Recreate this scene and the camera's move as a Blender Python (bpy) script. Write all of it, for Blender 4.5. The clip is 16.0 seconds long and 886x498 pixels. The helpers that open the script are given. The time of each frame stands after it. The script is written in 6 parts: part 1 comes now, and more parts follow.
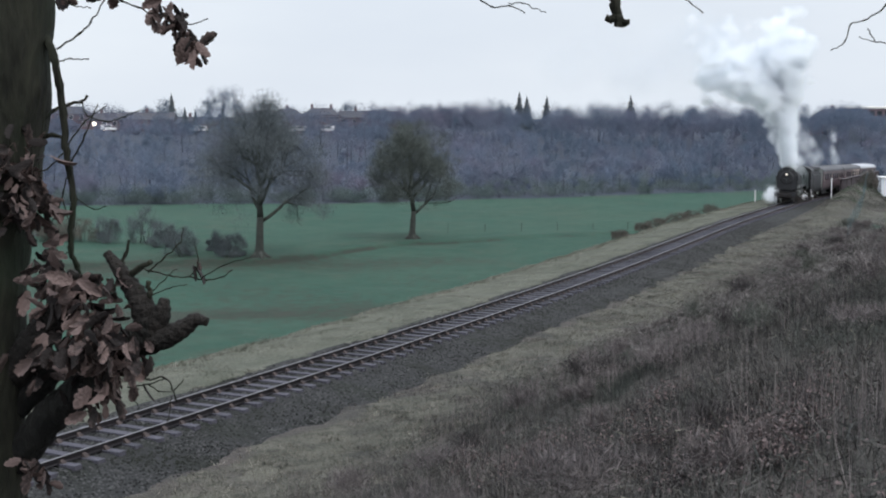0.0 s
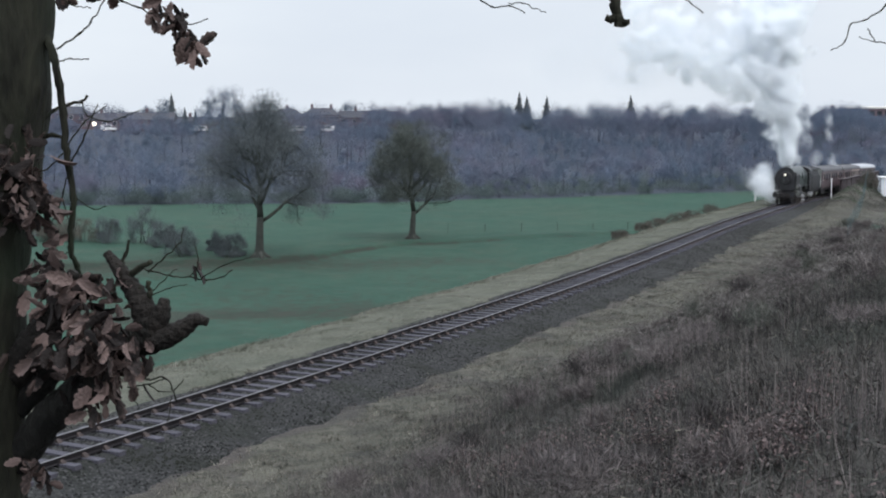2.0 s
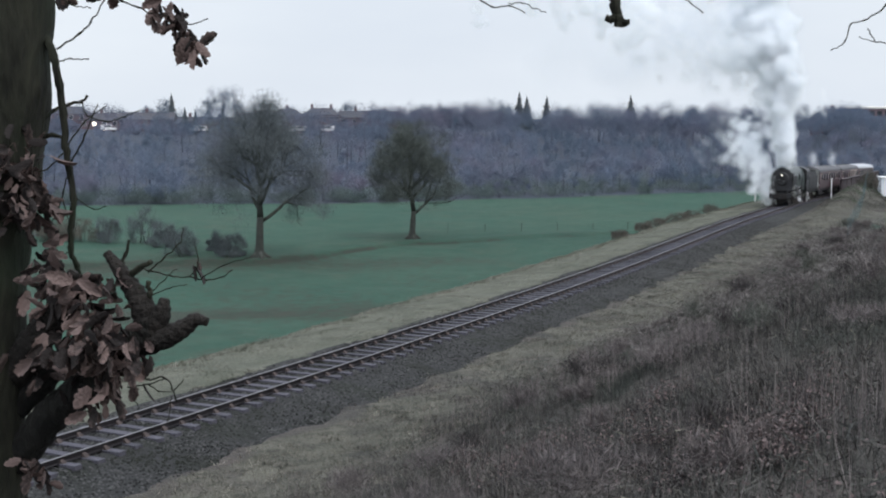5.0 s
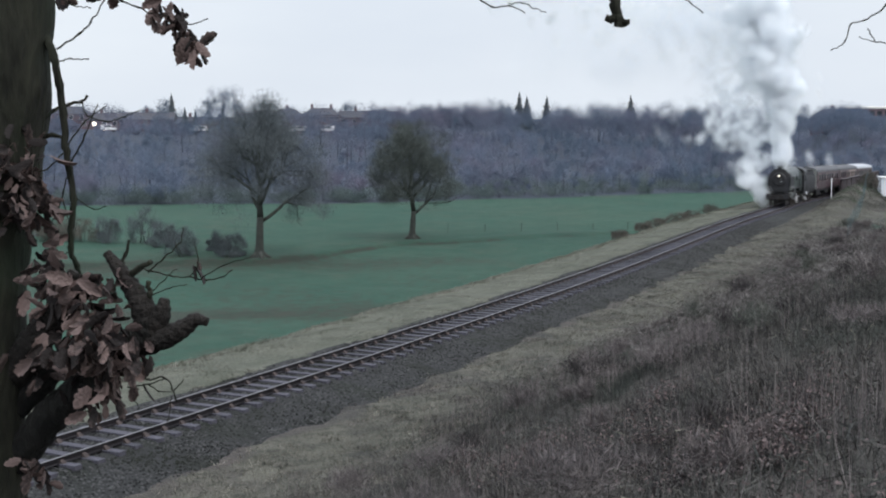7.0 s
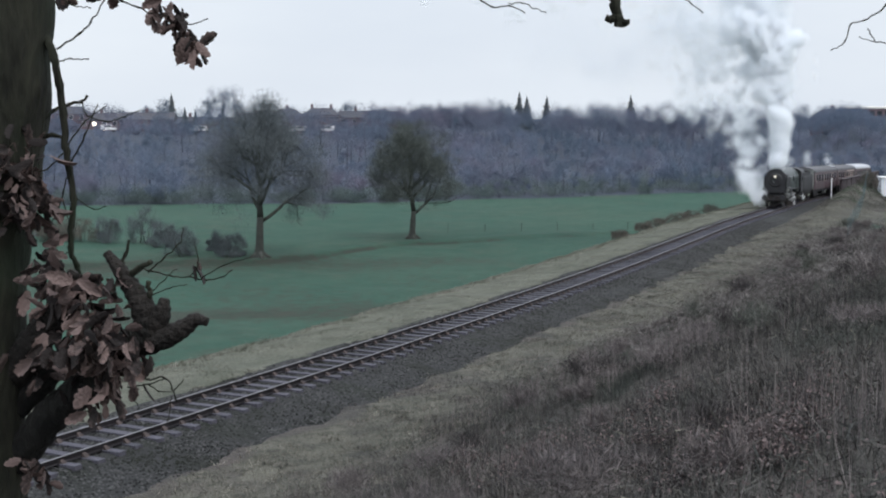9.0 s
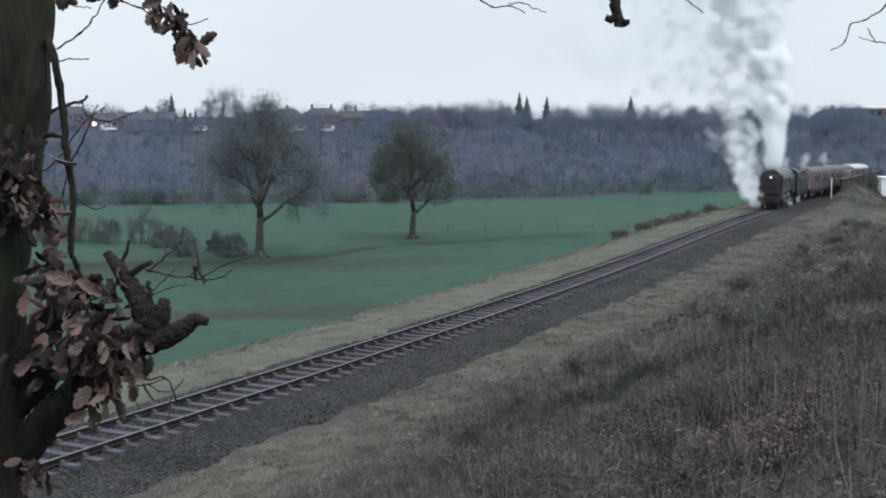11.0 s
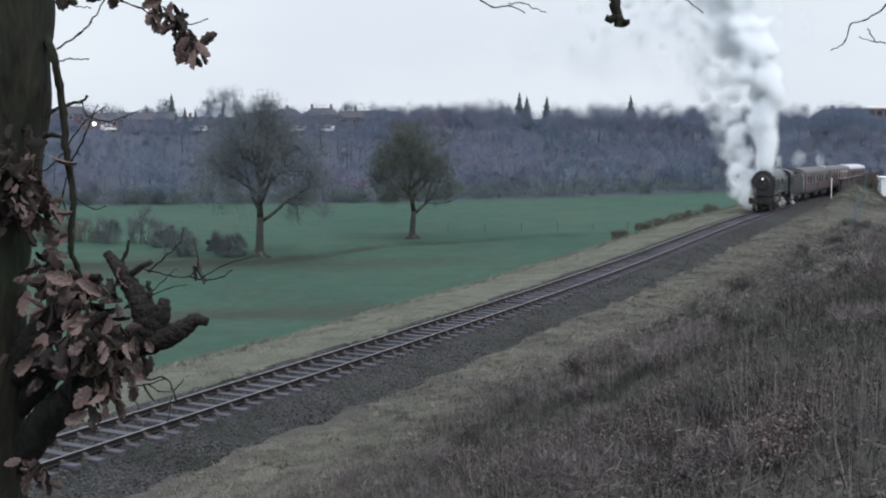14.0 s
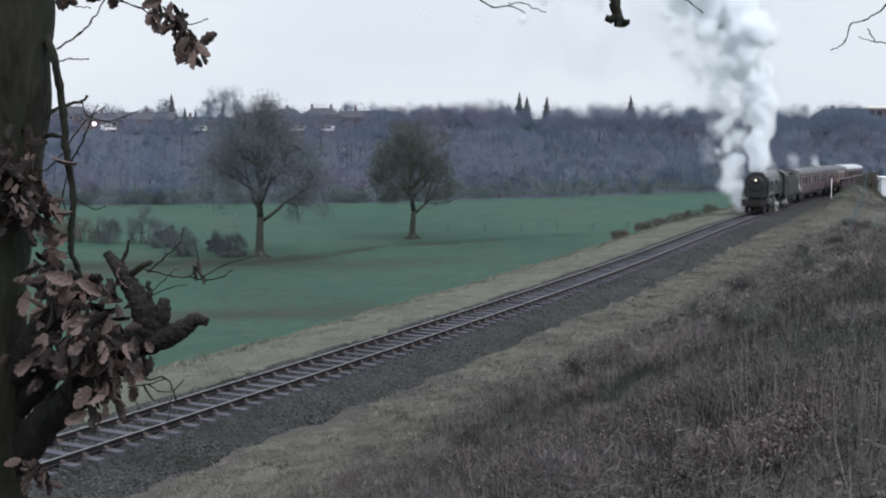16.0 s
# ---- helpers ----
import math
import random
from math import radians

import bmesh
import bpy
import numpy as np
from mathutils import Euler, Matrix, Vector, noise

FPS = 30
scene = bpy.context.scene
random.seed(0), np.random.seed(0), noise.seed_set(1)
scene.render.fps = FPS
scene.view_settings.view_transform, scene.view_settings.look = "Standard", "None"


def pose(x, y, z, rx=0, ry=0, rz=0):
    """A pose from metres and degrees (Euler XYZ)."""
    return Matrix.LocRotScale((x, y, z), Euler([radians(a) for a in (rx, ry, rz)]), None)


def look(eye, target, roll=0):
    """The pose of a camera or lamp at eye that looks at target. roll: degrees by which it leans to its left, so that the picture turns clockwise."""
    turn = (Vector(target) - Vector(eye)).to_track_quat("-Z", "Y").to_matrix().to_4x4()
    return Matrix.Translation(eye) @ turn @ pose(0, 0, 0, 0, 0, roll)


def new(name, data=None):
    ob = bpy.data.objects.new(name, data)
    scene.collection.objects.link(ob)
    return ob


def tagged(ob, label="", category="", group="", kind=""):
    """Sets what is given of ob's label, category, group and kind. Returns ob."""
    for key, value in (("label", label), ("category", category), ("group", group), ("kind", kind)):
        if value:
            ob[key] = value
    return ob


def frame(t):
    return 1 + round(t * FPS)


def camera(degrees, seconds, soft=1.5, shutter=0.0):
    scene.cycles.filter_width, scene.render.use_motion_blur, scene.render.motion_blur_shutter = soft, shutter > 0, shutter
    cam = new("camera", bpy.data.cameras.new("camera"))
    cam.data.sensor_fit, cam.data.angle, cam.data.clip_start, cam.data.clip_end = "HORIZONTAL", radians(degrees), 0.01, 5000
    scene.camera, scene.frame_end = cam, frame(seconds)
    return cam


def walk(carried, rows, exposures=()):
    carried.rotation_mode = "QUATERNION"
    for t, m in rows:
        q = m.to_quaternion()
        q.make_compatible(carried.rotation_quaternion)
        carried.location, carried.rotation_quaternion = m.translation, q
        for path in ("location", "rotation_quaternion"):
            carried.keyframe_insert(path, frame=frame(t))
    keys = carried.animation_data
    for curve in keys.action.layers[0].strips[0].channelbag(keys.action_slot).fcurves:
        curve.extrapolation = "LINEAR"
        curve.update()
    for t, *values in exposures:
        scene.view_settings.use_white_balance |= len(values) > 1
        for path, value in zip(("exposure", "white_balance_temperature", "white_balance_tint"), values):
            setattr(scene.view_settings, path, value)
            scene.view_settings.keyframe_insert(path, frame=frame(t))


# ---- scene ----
cam = camera(39.23, 16.0, soft=2.0)
walk(cam, [(0.0, pose(0, 0, 7.47, 84.654, 0, 0)), (16.0, pose(0, 0, 7.47, 84.654, 0, 0))],
     exposures=[(0.0, 0.0), (16.0, 0.0)])

# ---- world and sun: a flat, overcast winter afternoon ----
world = bpy.data.worlds.new("overcast_sky")
scene.world = world
world.use_nodes = True
wn, wl = world.node_tree.nodes, world.node_tree.links
sky = wn.new("ShaderNodeTexSky")
sky.sky_type, sky.sun_disc = "NISHITA", False
sky.sun_elevation, sky.sun_rotation = radians(50), radians(140)
sky.air_density, sky.dust_density, sky.ozone_density = 1.2, 3.0, 1.0
coord = wn.new("ShaderNodeTexCoord")
mapping = wn.new("ShaderNodeMapping")
mapping.inputs["Scale"].default_value = (1.0, 1.0, 3.2)
cloud = wn.new("ShaderNodeTexNoise")
cloud.inputs["Scale"].default_value, cloud.inputs["Detail"].default_value = 2.6, 5
ramp = wn.new("ShaderNodeValToRGB")
ramp.color_ramp.elements[0].position, ramp.color_ramp.elements[0].color = 0.32, (7.65, 8.35, 9.35, 1)
ramp.color_ramp.elements[1].position, ramp.color_ramp.elements[1].color = 0.68, (8.55, 9.2, 10.0, 1)
mix = wn.new("ShaderNodeMixRGB")
mix.inputs[0].default_value = 0.93
wl.new(coord.outputs["Generated"], mapping.inputs["Vector"])
wl.new(mapping.outputs["Vector"], cloud.inputs["Vector"])
wl.new(cloud.outputs["Fac"], ramp.inputs["Fac"])
wl.new(sky.outputs["Color"], mix.inputs[1])
wl.new(ramp.outputs["Color"], mix.inputs[2])
# an overcast sky is brighter overhead than at the horizon
parts = wn.new("ShaderNodeSeparateXYZ")
wl.new(coord.outputs["Generated"], parts.inputs["Vector"])
lift = wn.new("ShaderNodeMapRange")
lift.inputs["From Min"].default_value, lift.inputs["From Max"].default_value = 0.12, 0.9
lift.inputs["To Min"].default_value, lift.inputs["To Max"].default_value = 1.0, 2.3
wl.new(parts.outputs["Z"], lift.inputs["Value"])
dome = wn.new("ShaderNodeVectorMath")
dome.operation = "SCALE"
wl.new(mix.outputs["Color"], dome.inputs[0])
wl.new(lift.outputs["Result"], dome.inputs["Scale"])
wl.new(dome.outputs["Vector"], wn["Background"].inputs["Color"])
wn["Background"].inputs["Strength"].default_value = 0.1

sun_data = bpy.data.lights.new("sun", "SUN")
sun_data.energy, sun_data.angle, sun_data.color = 1.5, radians(22), (1.0, 0.97, 0.94)
sun = new("sun", sun_data)
sun.matrix_world = look((32, -28, 60), (0, 10, 0))


# ---- materials ----
def surface(name, dark, light, scale=3.0, rough=0.85, bump=0.3, metal=0.0, fine=40.0, stain=None, stain_scale=0.4, island=0.0, each=0.0, spread=(0.35, 0.65), wave=None, stretch=1.0):
    """A procedural surface: two colours broken up by coarse and fine noise, an optional stain colour, and relief."""
    m = bpy.data.materials.new(name)
    m.use_nodes = True
    n, l = m.node_tree.nodes, m.node_tree.links
    b = n["Principled BSDF"]
    tc = n.new("ShaderNodeTexCoord")
    place = n.new("ShaderNodeMapping")
    place.inputs["Scale"].default_value = (1, 1, stretch)
    l.new(tc.outputs["Object"], place.inputs["Vector"])
    n1, n2 = n.new("ShaderNodeTexNoise"), n.new("ShaderNodeTexNoise")
    n1.inputs["Scale"].default_value, n1.inputs["Detail"].default_value = scale, 4
    n2.inputs["Scale"].default_value, n2.inputs["Detail"].default_value = fine, 3
    for q in (n1, n2):
        l.new(place.outputs["Vector"], q.inputs["Vector"])
    add = n.new("ShaderNodeMath")
    add.operation = "MULTIPLY_ADD"
    add.inputs[1].default_value = 0.45
    half = n.new("ShaderNodeMath")
    half.operation = "MULTIPLY"
    half.inputs[1].default_value = 0.55
    l.new(n1.outputs["Fac"], half.inputs[0])
    l.new(n2.outputs["Fac"], add.inputs[0])
    l.new(half.outputs[0], add.inputs[2])
    value = add.outputs[0]
    if wave:
        w = n.new("ShaderNodeTexWave")
        w.inputs["Scale"].default_value, w.inputs["Distortion"].default_value = wave, 6
        l.new(tc.outputs["Object"], w.inputs["Vector"])
        wm = n.new("ShaderNodeMath")
        wm.operation = "MULTIPLY_ADD"
        wm.inputs[1].default_value = 0.25
        l.new(w.outputs["Fac"], wm.inputs[0])
        l.new(value, wm.inputs[2])
        value = wm.outputs[0]
    for amount, kind in ((island, 0), (each, 1)):
        if amount:
            src = n.new("ShaderNodeNewGeometry").outputs["Random Per Island"] if kind == 0 else n.new("ShaderNodeObjectInfo").outputs["Random"]
            am = n.new("ShaderNodeMath")
            am.operation = "MULTIPLY_ADD"
            am.inputs[1].default_value = amount
            sub = n.new("ShaderNodeMath")
            sub.operation = "SUBTRACT"
            sub.inputs[1].default_value = amount * 0.5
            l.new(src, am.inputs[0])
            l.new(value, sub.inputs[0])
            l.new(sub.outputs[0], am.inputs[2])
            value = am.outputs[0]
    r = n.new("ShaderNodeValToRGB")
    r.color_ramp.elements[0].position, r.color_ramp.elements[0].color = spread[0], (*dark, 1)
    r.color_ramp.elements[1].position, r.color_ramp.elements[1].color = spread[1], (*light, 1)
    l.new(value, r.inputs["Fac"])
    colour = r.outputs["Color"]
    if stain:
        n3 = n.new("ShaderNodeTexNoise")
        n3.inputs["Scale"].default_value, n3.inputs["Detail"].default_value = stain_scale, 6
        l.new(tc.outputs["Object"], n3.inputs["Vector"])
        r3 = n.new("ShaderNodeValToRGB")
        r3.color_ramp.elements[0].position, r3.color_ramp.elements[1].position = 0.48, 0.68
        l.new(n3.outputs["Fac"], r3.inputs["Fac"])
        mx = n.new("ShaderNodeMixRGB")
        mx.inputs[2].default_value = (*stain, 1)
        l.new(r3.outputs["Color"], mx.inputs[0])
        l.new(colour, mx.inputs[1])
        colour = mx.outputs["Color"]
    l.new(colour, b.inputs["Base Color"])
    b.inputs["Roughness"].default_value, b.inputs["Metallic"].default_value = rough, metal
    b.inputs["Specular IOR Level"].default_value = 0.3
    if bump:
        bp = n.new("ShaderNodeBump")
        bp.inputs["Strength"].default_value, bp.inputs["Distance"].default_value = bump, 0.03
        l.new(n2.outputs["Fac"], bp.inputs["Height"])
        l.new(bp.outputs["Normal"], b.inputs["Normal"])
    return m


def glow(name, colour, strength):
    m = bpy.data.materials.new(name)
    m.use_nodes = True
    b = m.node_tree.nodes["Principled BSDF"]
    b.inputs["Base Color"].default_value = (*colour, 1)
    b.inputs["Emission Color"].default_value = (*colour, 1)
    b.inputs["Emission Strength"].default_value = strength
    return m


def vapour(name, colour):
    """Steam droplets: they scatter far more light onwards than they throw back."""
    m = bpy.data.materials.new(name)
    m.use_nodes = True
    n, l = m.node_tree.nodes, m.node_tree.links
    n.remove(n["Principled BSDF"])
    d, tl, body = n.new("ShaderNodeBsdfDiffuse"), n.new("ShaderNodeBsdfTranslucent"), n.new("ShaderNodeMixShader")
    d.inputs["Color"].default_value = tl.inputs["Color"].default_value = (*colour, 1)
    body.inputs[0].default_value = 0.66
    l.new(d.outputs[0], body.inputs[1])
    l.new(tl.outputs[0], body.inputs[2])
    l.new(body.outputs[0], n["Material Output"].inputs["Surface"])
    return m


M_RAIL = surface("rail_steel_rusty", (0.015, 0.0142, 0.0165), (0.038, 0.033, 0.036), 4, 0.6, 0.2, 0.4)
M_RAILTOP = surface("rail_running_surface", (0.11, 0.105, 0.115), (0.19, 0.18, 0.19), 2, 0.5, 0.05, 0.5)
M_SLEEPER = surface("weathered_sleeper_timber", (0.026, 0.026, 0.033), (0.068, 0.066, 0.082), 2.5, 0.9, 0.5, each=0.35, wave=3)
M_CHAIR = surface("cast_iron_chair", (0.03, 0.025, 0.025), (0.07, 0.05, 0.045), 8, 0.8)
M_BALLAST = surface("ballast_stone", (0.004, 0.0042, 0.0042), (0.020, 0.0202, 0.0205), 2.2, 0.95, 1.0, fine=8, island=0.5, stain=(0.010, 0.0115, 0.0085), stain_scale=0.7)
M_STONE = surface("loose_ballast_stone", (0.006, 0.0063, 0.0063), (0.055, 0.055, 0.055), 3, 0.95, 0.6, fine=12, island=0.9, stain=(0.013, 0.0145, 0.011), stain_scale=0.6)
# pale blue-grey distance haze is painted into the three woodland colours
M_TWIG = surface("hazed_winter_twigs", (0.067, 0.098, 0.133), (0.138, 0.165, 0.234), 0.05, 0.95, 0, fine=0.16, island=0.08, stain=(0.148, 0.138, 0.188), stain_scale=0.03)
M_UNDERWOOD = surface("hazed_ivy_underwood", (0.068, 0.095, 0.097), (0.12, 0.148, 0.146), 0.1, 0.95, 0, fine=0.4, island=0.1)
M_FARBARK = surface("hazed_far_bark", (0.065, 0.075, 0.1), (0.1, 0.11, 0.14), 1.0, 0.95, 0)
# the field oaks' twig and bark colours are lightened to paint distance haze
M_OAKTWIG = surface("oak_twigs", (0.062, 0.073, 0.069), (0.112, 0.124, 0.113), 0.3, 0.95, 0, island=0.3)
M_HAZEDTWIG = surface("hazed_oak_twigs", (0.072, 0.085, 0.093), (0.12, 0.134, 0.143), 0.3, 0.95, 0, island=0.3)
M_OAKBARK = surface("hazed_oak_bark", (0.03, 0.034, 0.031), (0.06, 0.064, 0.056), 2.0, 0.95, 0.4)
M_HEDGE = surface("brown_hedge_twigs", (0.06, 0.056, 0.05), (0.13, 0.118, 0.10), 0.3, 0.95, 0, island=0.3)
# needle green, lightened and blued to paint the haze over the ridge
M_FIR = surface("hazed_conifer_needles", (0.055, 0.068, 0.078), (0.09, 0.104, 0.112), 0.5, 0.95, 0, island=0.3)
M_SCRUB = surface("dead_scrub_grass", (0.023, 0.0235, 0.0235), (0.108, 0.1, 0.092), 0.25, 0.95, 0, island=0.5, stain=(0.034, 0.041, 0.035), stain_scale=0.22)
M_DARKWEED = surface("dark_withered_weeds", (0.014, 0.0135, 0.014), (0.055, 0.048, 0.048), 0.5, 0.95, 0, island=0.5)
M_GREYTUFT = surface("grey_green_grass_tufts", (0.05, 0.057, 0.05), (0.125, 0.128, 0.112), 0.5, 0.95, 0, island=0.5)
M_LILACSTALK = surface("lilac_brown_stalks", (0.045, 0.04, 0.043), (0.19, 0.166, 0.162), 0.4, 0.95, 0, island=0.5, stain=(0.05, 0.047, 0.05), stain_scale=0.25)
M_GREENTUFT = surface("green_grass_tufts", (0.03, 0.055, 0.032), (0.08, 0.11, 0.07), 0.4, 0.95, 0, island=0.4)
M_FARSCRUB = surface("dead_bracken", (0.075, 0.069, 0.068), (0.18, 0.163, 0.155), 0.25, 0.95, 0, island=0.4, stain=(0.06, 0.065, 0.055), stain_scale=0.2)
M_PALEGRASS = surface("bleached_cess_grass", (0.056, 0.055, 0.046), (0.19, 0.18, 0.149), 0.7, 0.95, 0, island=0.45, stain=(0.06, 0.06, 0.048), stain_scale=0.6)
M_STRAWTUFT = surface("straw_tufts", (0.09, 0.085, 0.07), (0.26, 0.242, 0.205), 0.7, 0.95, 0, island=0.5)
M_VERGE = surface("straw_verge_grass", (0.07, 0.072, 0.058), (0.22, 0.212, 0.18), 0.7, 0.95, 0, island=0.45, stain=(0.09, 0.1, 0.075), stain_scale=0.5)
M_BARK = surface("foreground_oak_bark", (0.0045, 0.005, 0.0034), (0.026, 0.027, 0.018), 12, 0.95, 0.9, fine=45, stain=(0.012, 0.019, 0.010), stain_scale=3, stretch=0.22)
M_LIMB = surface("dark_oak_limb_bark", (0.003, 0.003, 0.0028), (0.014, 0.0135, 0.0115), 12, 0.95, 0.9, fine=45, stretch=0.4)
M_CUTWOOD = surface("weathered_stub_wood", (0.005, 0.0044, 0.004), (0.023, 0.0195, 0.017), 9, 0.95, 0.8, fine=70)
M_LEAF = surface("withered_oak_leaf", (0.014, 0.0105, 0.01), (0.14, 0.1, 0.092), 9, 0.8, 0.4, each=0.6, fine=60)
M_BUSH = surface("bramble_leaves", (0.032, 0.026, 0.027), (0.155, 0.118, 0.114), 0.6, 0.9, 0, island=0.7)
M_STEAM = vapour("white_steam", (0.97, 0.983, 1.0))
M_HAZE = vapour("drifting_smoke", (0.86, 0.89, 0.94))


def ground_material():
    """Pasture, bleached cess, dead scrub and woodland floor, laid by where the ground lies."""
    m = bpy.data.materials.new("ground_cover")
    m.use_nodes = True
    n, l = m.node_tree.nodes, m.node_tree.links
    tc = n.new("ShaderNodeTexCoord")

    def noise_of(scale, detail=4):
        q = n.new("ShaderNodeTexNoise")
        q.inputs["Scale"].default_value, q.inputs["Detail"].default_value = scale, detail
        l.new(tc.outputs["Object"], q.inputs["Vector"])
        return q.outputs["Fac"]

    def two(fac, a, b, lo=0.35, hi=0.65):
        r = n.new("ShaderNodeValToRGB")
        r.color_ramp.elements[0].position, r.color_ramp.elements[0].color = lo, (*a, 1)
        r.color_ramp.elements[1].position, r.color_ramp.elements[1].color = hi, (*b, 1)
        l.new(fac, r.inputs["Fac"])
        return r.outputs["Color"]

    def over(fac, a, b):
        q = n.new("ShaderNodeMixRGB")
        l.new(fac, q.inputs[0])
        l.new(a, q.inputs[1])
        l.new(b, q.inputs[2])
        return q.outputs["Color"]

    def layer(name, wobble=0.5):
        a = n.new("ShaderNodeAttribute")
        a.attribute_name = name
        s = n.new("ShaderNodeMath")
        s.operation = "MULTIPLY_ADD"
        s.inputs[1].default_value = wobble
        l.new(edge, s.inputs[0])
        l.new(a.outputs["Fac"], s.inputs[2])
        r = n.new("ShaderNodeValToRGB")
        r.color_ramp.elements[0].position, r.color_ramp.elements[1].position = 0.25 + wobble / 2, 0.75 + wobble / 2
        l.new(s.outputs[0], r.inputs["Fac"])
        return r.outputs["Color"]

    edge, mid, big, fine = noise_of(0.9, 5), noise_of(0.35), noise_of(0.03, 5), noise_of(9.0)
    patch = noise_of(0.11, 6)
    green = over(fine, two(mid, (0.021, 0.06, 0.044), (0.034, 0.077, 0.056)), two(big, (0.027, 0.07, 0.051), (0.046, 0.084, 0.06)))
    rough = over(fine, two(edge, (0.022, 0.042, 0.03), (0.038, 0.043, 0.033), 0.4, 0.6), two(mid, (0.043, 0.044, 0.036), (0.024, 0.037, 0.028)))
    pale = over(fine, two(mid, (0.047, 0.0475, 0.039), (0.084, 0.082, 0.068)), two(edge, (0.072, 0.0715, 0.059), (0.136, 0.13, 0.107)))
    scrub = over(fine, two(mid, (0.0361, 0.0341, 0.0331), (0.0853, 0.0763, 0.0702)), two(edge, (0.0401, 0.0421, 0.0380), (0.0902, 0.0763, 0.0702)))
    # wood floor is painted in the twigs' self-shaded tone, blued for haze
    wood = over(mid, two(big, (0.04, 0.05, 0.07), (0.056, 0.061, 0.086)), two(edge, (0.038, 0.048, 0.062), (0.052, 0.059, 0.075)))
    green = over(two(patch, (0, 0, 0), (0.75, 0.75, 0.75), 0.5, 0.72), green, two(mid, (0.026, 0.06, 0.044), (0.052, 0.07, 0.052)))
    pale = over(two(noise_of(0.55, 7), (0, 0, 0), (0.8, 0.8, 0.8), 0.5, 0.62), pale, scrub)
    pale = over(two(noise_of(3.2, 8), (0, 0, 0), (0.75, 0.75, 0.75), 0.5, 0.62), pale, two(fine, (0.03, 0.029, 0.025), (0.055, 0.053, 0.044)))
    tuft = noise_of(1.6, 8)
    green = over(two(tuft, (0, 0, 0), (0.6, 0.6, 0.6), 0.46, 0.66), green, two(mid, (0.02, 0.05, 0.037), (0.05, 0.062, 0.046)))
    col = over(layer("rough", 0.9), green, rough)
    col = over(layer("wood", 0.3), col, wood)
    col = over(layer("scrub"), col, scrub)
    col = over(layer("pale", 1.0), col, pale)
    straw = over(fine, two(mid, (0.062, 0.068, 0.054), (0.105, 0.108, 0.086)), two(edge, (0.076, 0.08, 0.063), (0.14, 0.138, 0.114)))
    straw = over(two(noise_of(2.2, 7), (0, 0, 0), (0.5, 0.5, 0.5), 0.5, 0.68), straw, two(mid, (0.055, 0.07, 0.05), (0.08, 0.085, 0.066)))
    col = over(layer("verge", 0.5), col, straw)
    b = n["Principled BSDF"]
    l.new(col, b.inputs["Base Color"])
    b.inputs["Roughness"].default_value = 0.95
    b.inputs["Specular IOR Level"].default_value = 0.15
    bp = n.new("ShaderNodeBump")
    bp.inputs["Strength"].default_value, bp.inputs["Distance"].default_value = 0.9, 0.12
    l.new(fine, bp.inputs["Height"])
    l.new(bp.outputs["Normal"], b.inputs["Normal"])
    return m


# ---- mesh helpers ----
def mesh_from(name, verts, faces, material, smooth=False):
    me = bpy.data.meshes.new(name)
    me.from_pydata([tuple(v) for v in verts], [], [tuple(f) for f in faces])
    me.materials.append(material)
    if smooth:
        me.polygons.foreach_set("use_smooth", [True] * len(me.polygons))
    me.update()
    return me


def tris_mesh(name, points, material):
    """A mesh of loose triangles; points has the shape (n, 3, 3)."""
    points = np.asarray(points, dtype=np.float32)
    n = len(points)
    me = bpy.data.meshes.new(name)
    me.vertices.add(3 * n)
    me.vertices.foreach_set("co", points.reshape(-1))
    me.loops.add(3 * n)
    me.loops.foreach_set("vertex_index", np.arange(3 * n, dtype=np.int32))
    me.polygons.add(n)
    me.polygons.foreach_set("loop_start", np.arange(0, 3 * n, 3, dtype=np.int32))
    me.polygons.foreach_set("loop_total", np.full(n, 3, dtype=np.int32))
    me.materials.append(material)
    me.update(calc_edges=True)
    return me


def mesh_of(name, bm, material, smooth=False):
    me = bpy.data.meshes.new(name)
    bmesh.ops.recalc_face_normals(bm, faces=bm.faces)
    bm.to_mesh(me)
    bm.free()
    me.materials.append(material)
    if smooth:
        me.polygons.foreach_set("use_smooth", [True] * len(me.polygons))
    return me


def part(name, bm, material, parent, label="", smooth=False):
    """One mesh object under a thing or part; bm is a bmesh or a finished mesh."""
    me = bm if isinstance(bm, bpy.types.Mesh) else mesh_of(name, bm, material, smooth)
    ob = new(name, me)
    ob.parent = parent
    return tagged(ob, label)


def box(bm, x0, x1, y0, y1, z0, z1, bevel=0.0):
    r = bmesh.ops.create_cube(bm, size=1)
    for v in r["verts"]:
        v.co = ((x0 + x1) / 2 + v.co.x * (x1 - x0), (y0 + y1) / 2 + v.co.y * (y1 - y0), (z0 + z1) / 2 + v.co.z * (z1 - z0))
    if bevel:
        edges = list({e for v in r["verts"] for e in v.link_edges})
        bmesh.ops.bevel(bm, geom=edges, offset=bevel, segments=2, affect="EDGES", profile=0.5)
    return bm


def boxed(x0, x1, y0, y1, z0, z1, bevel=0.0):
    return box(bmesh.new(), x0, x1, y0, y1, z0, z1, bevel)


def rod(bm, a, b, r0, r1=None, sides=16):
    """A closed, tapered cylinder from a to b."""
    a, b = Vector(a), Vector(b)
    m = Matrix.Translation((a + b) / 2) @ (b - a).to_track_quat("Z", "Y").to_matrix().to_4x4()
    bmesh.ops.create_cone(bm, cap_ends=True, segments=sides, radius1=r0, radius2=r0 if r1 is None else r1, depth=(b - a).length, matrix=m)
    return bm


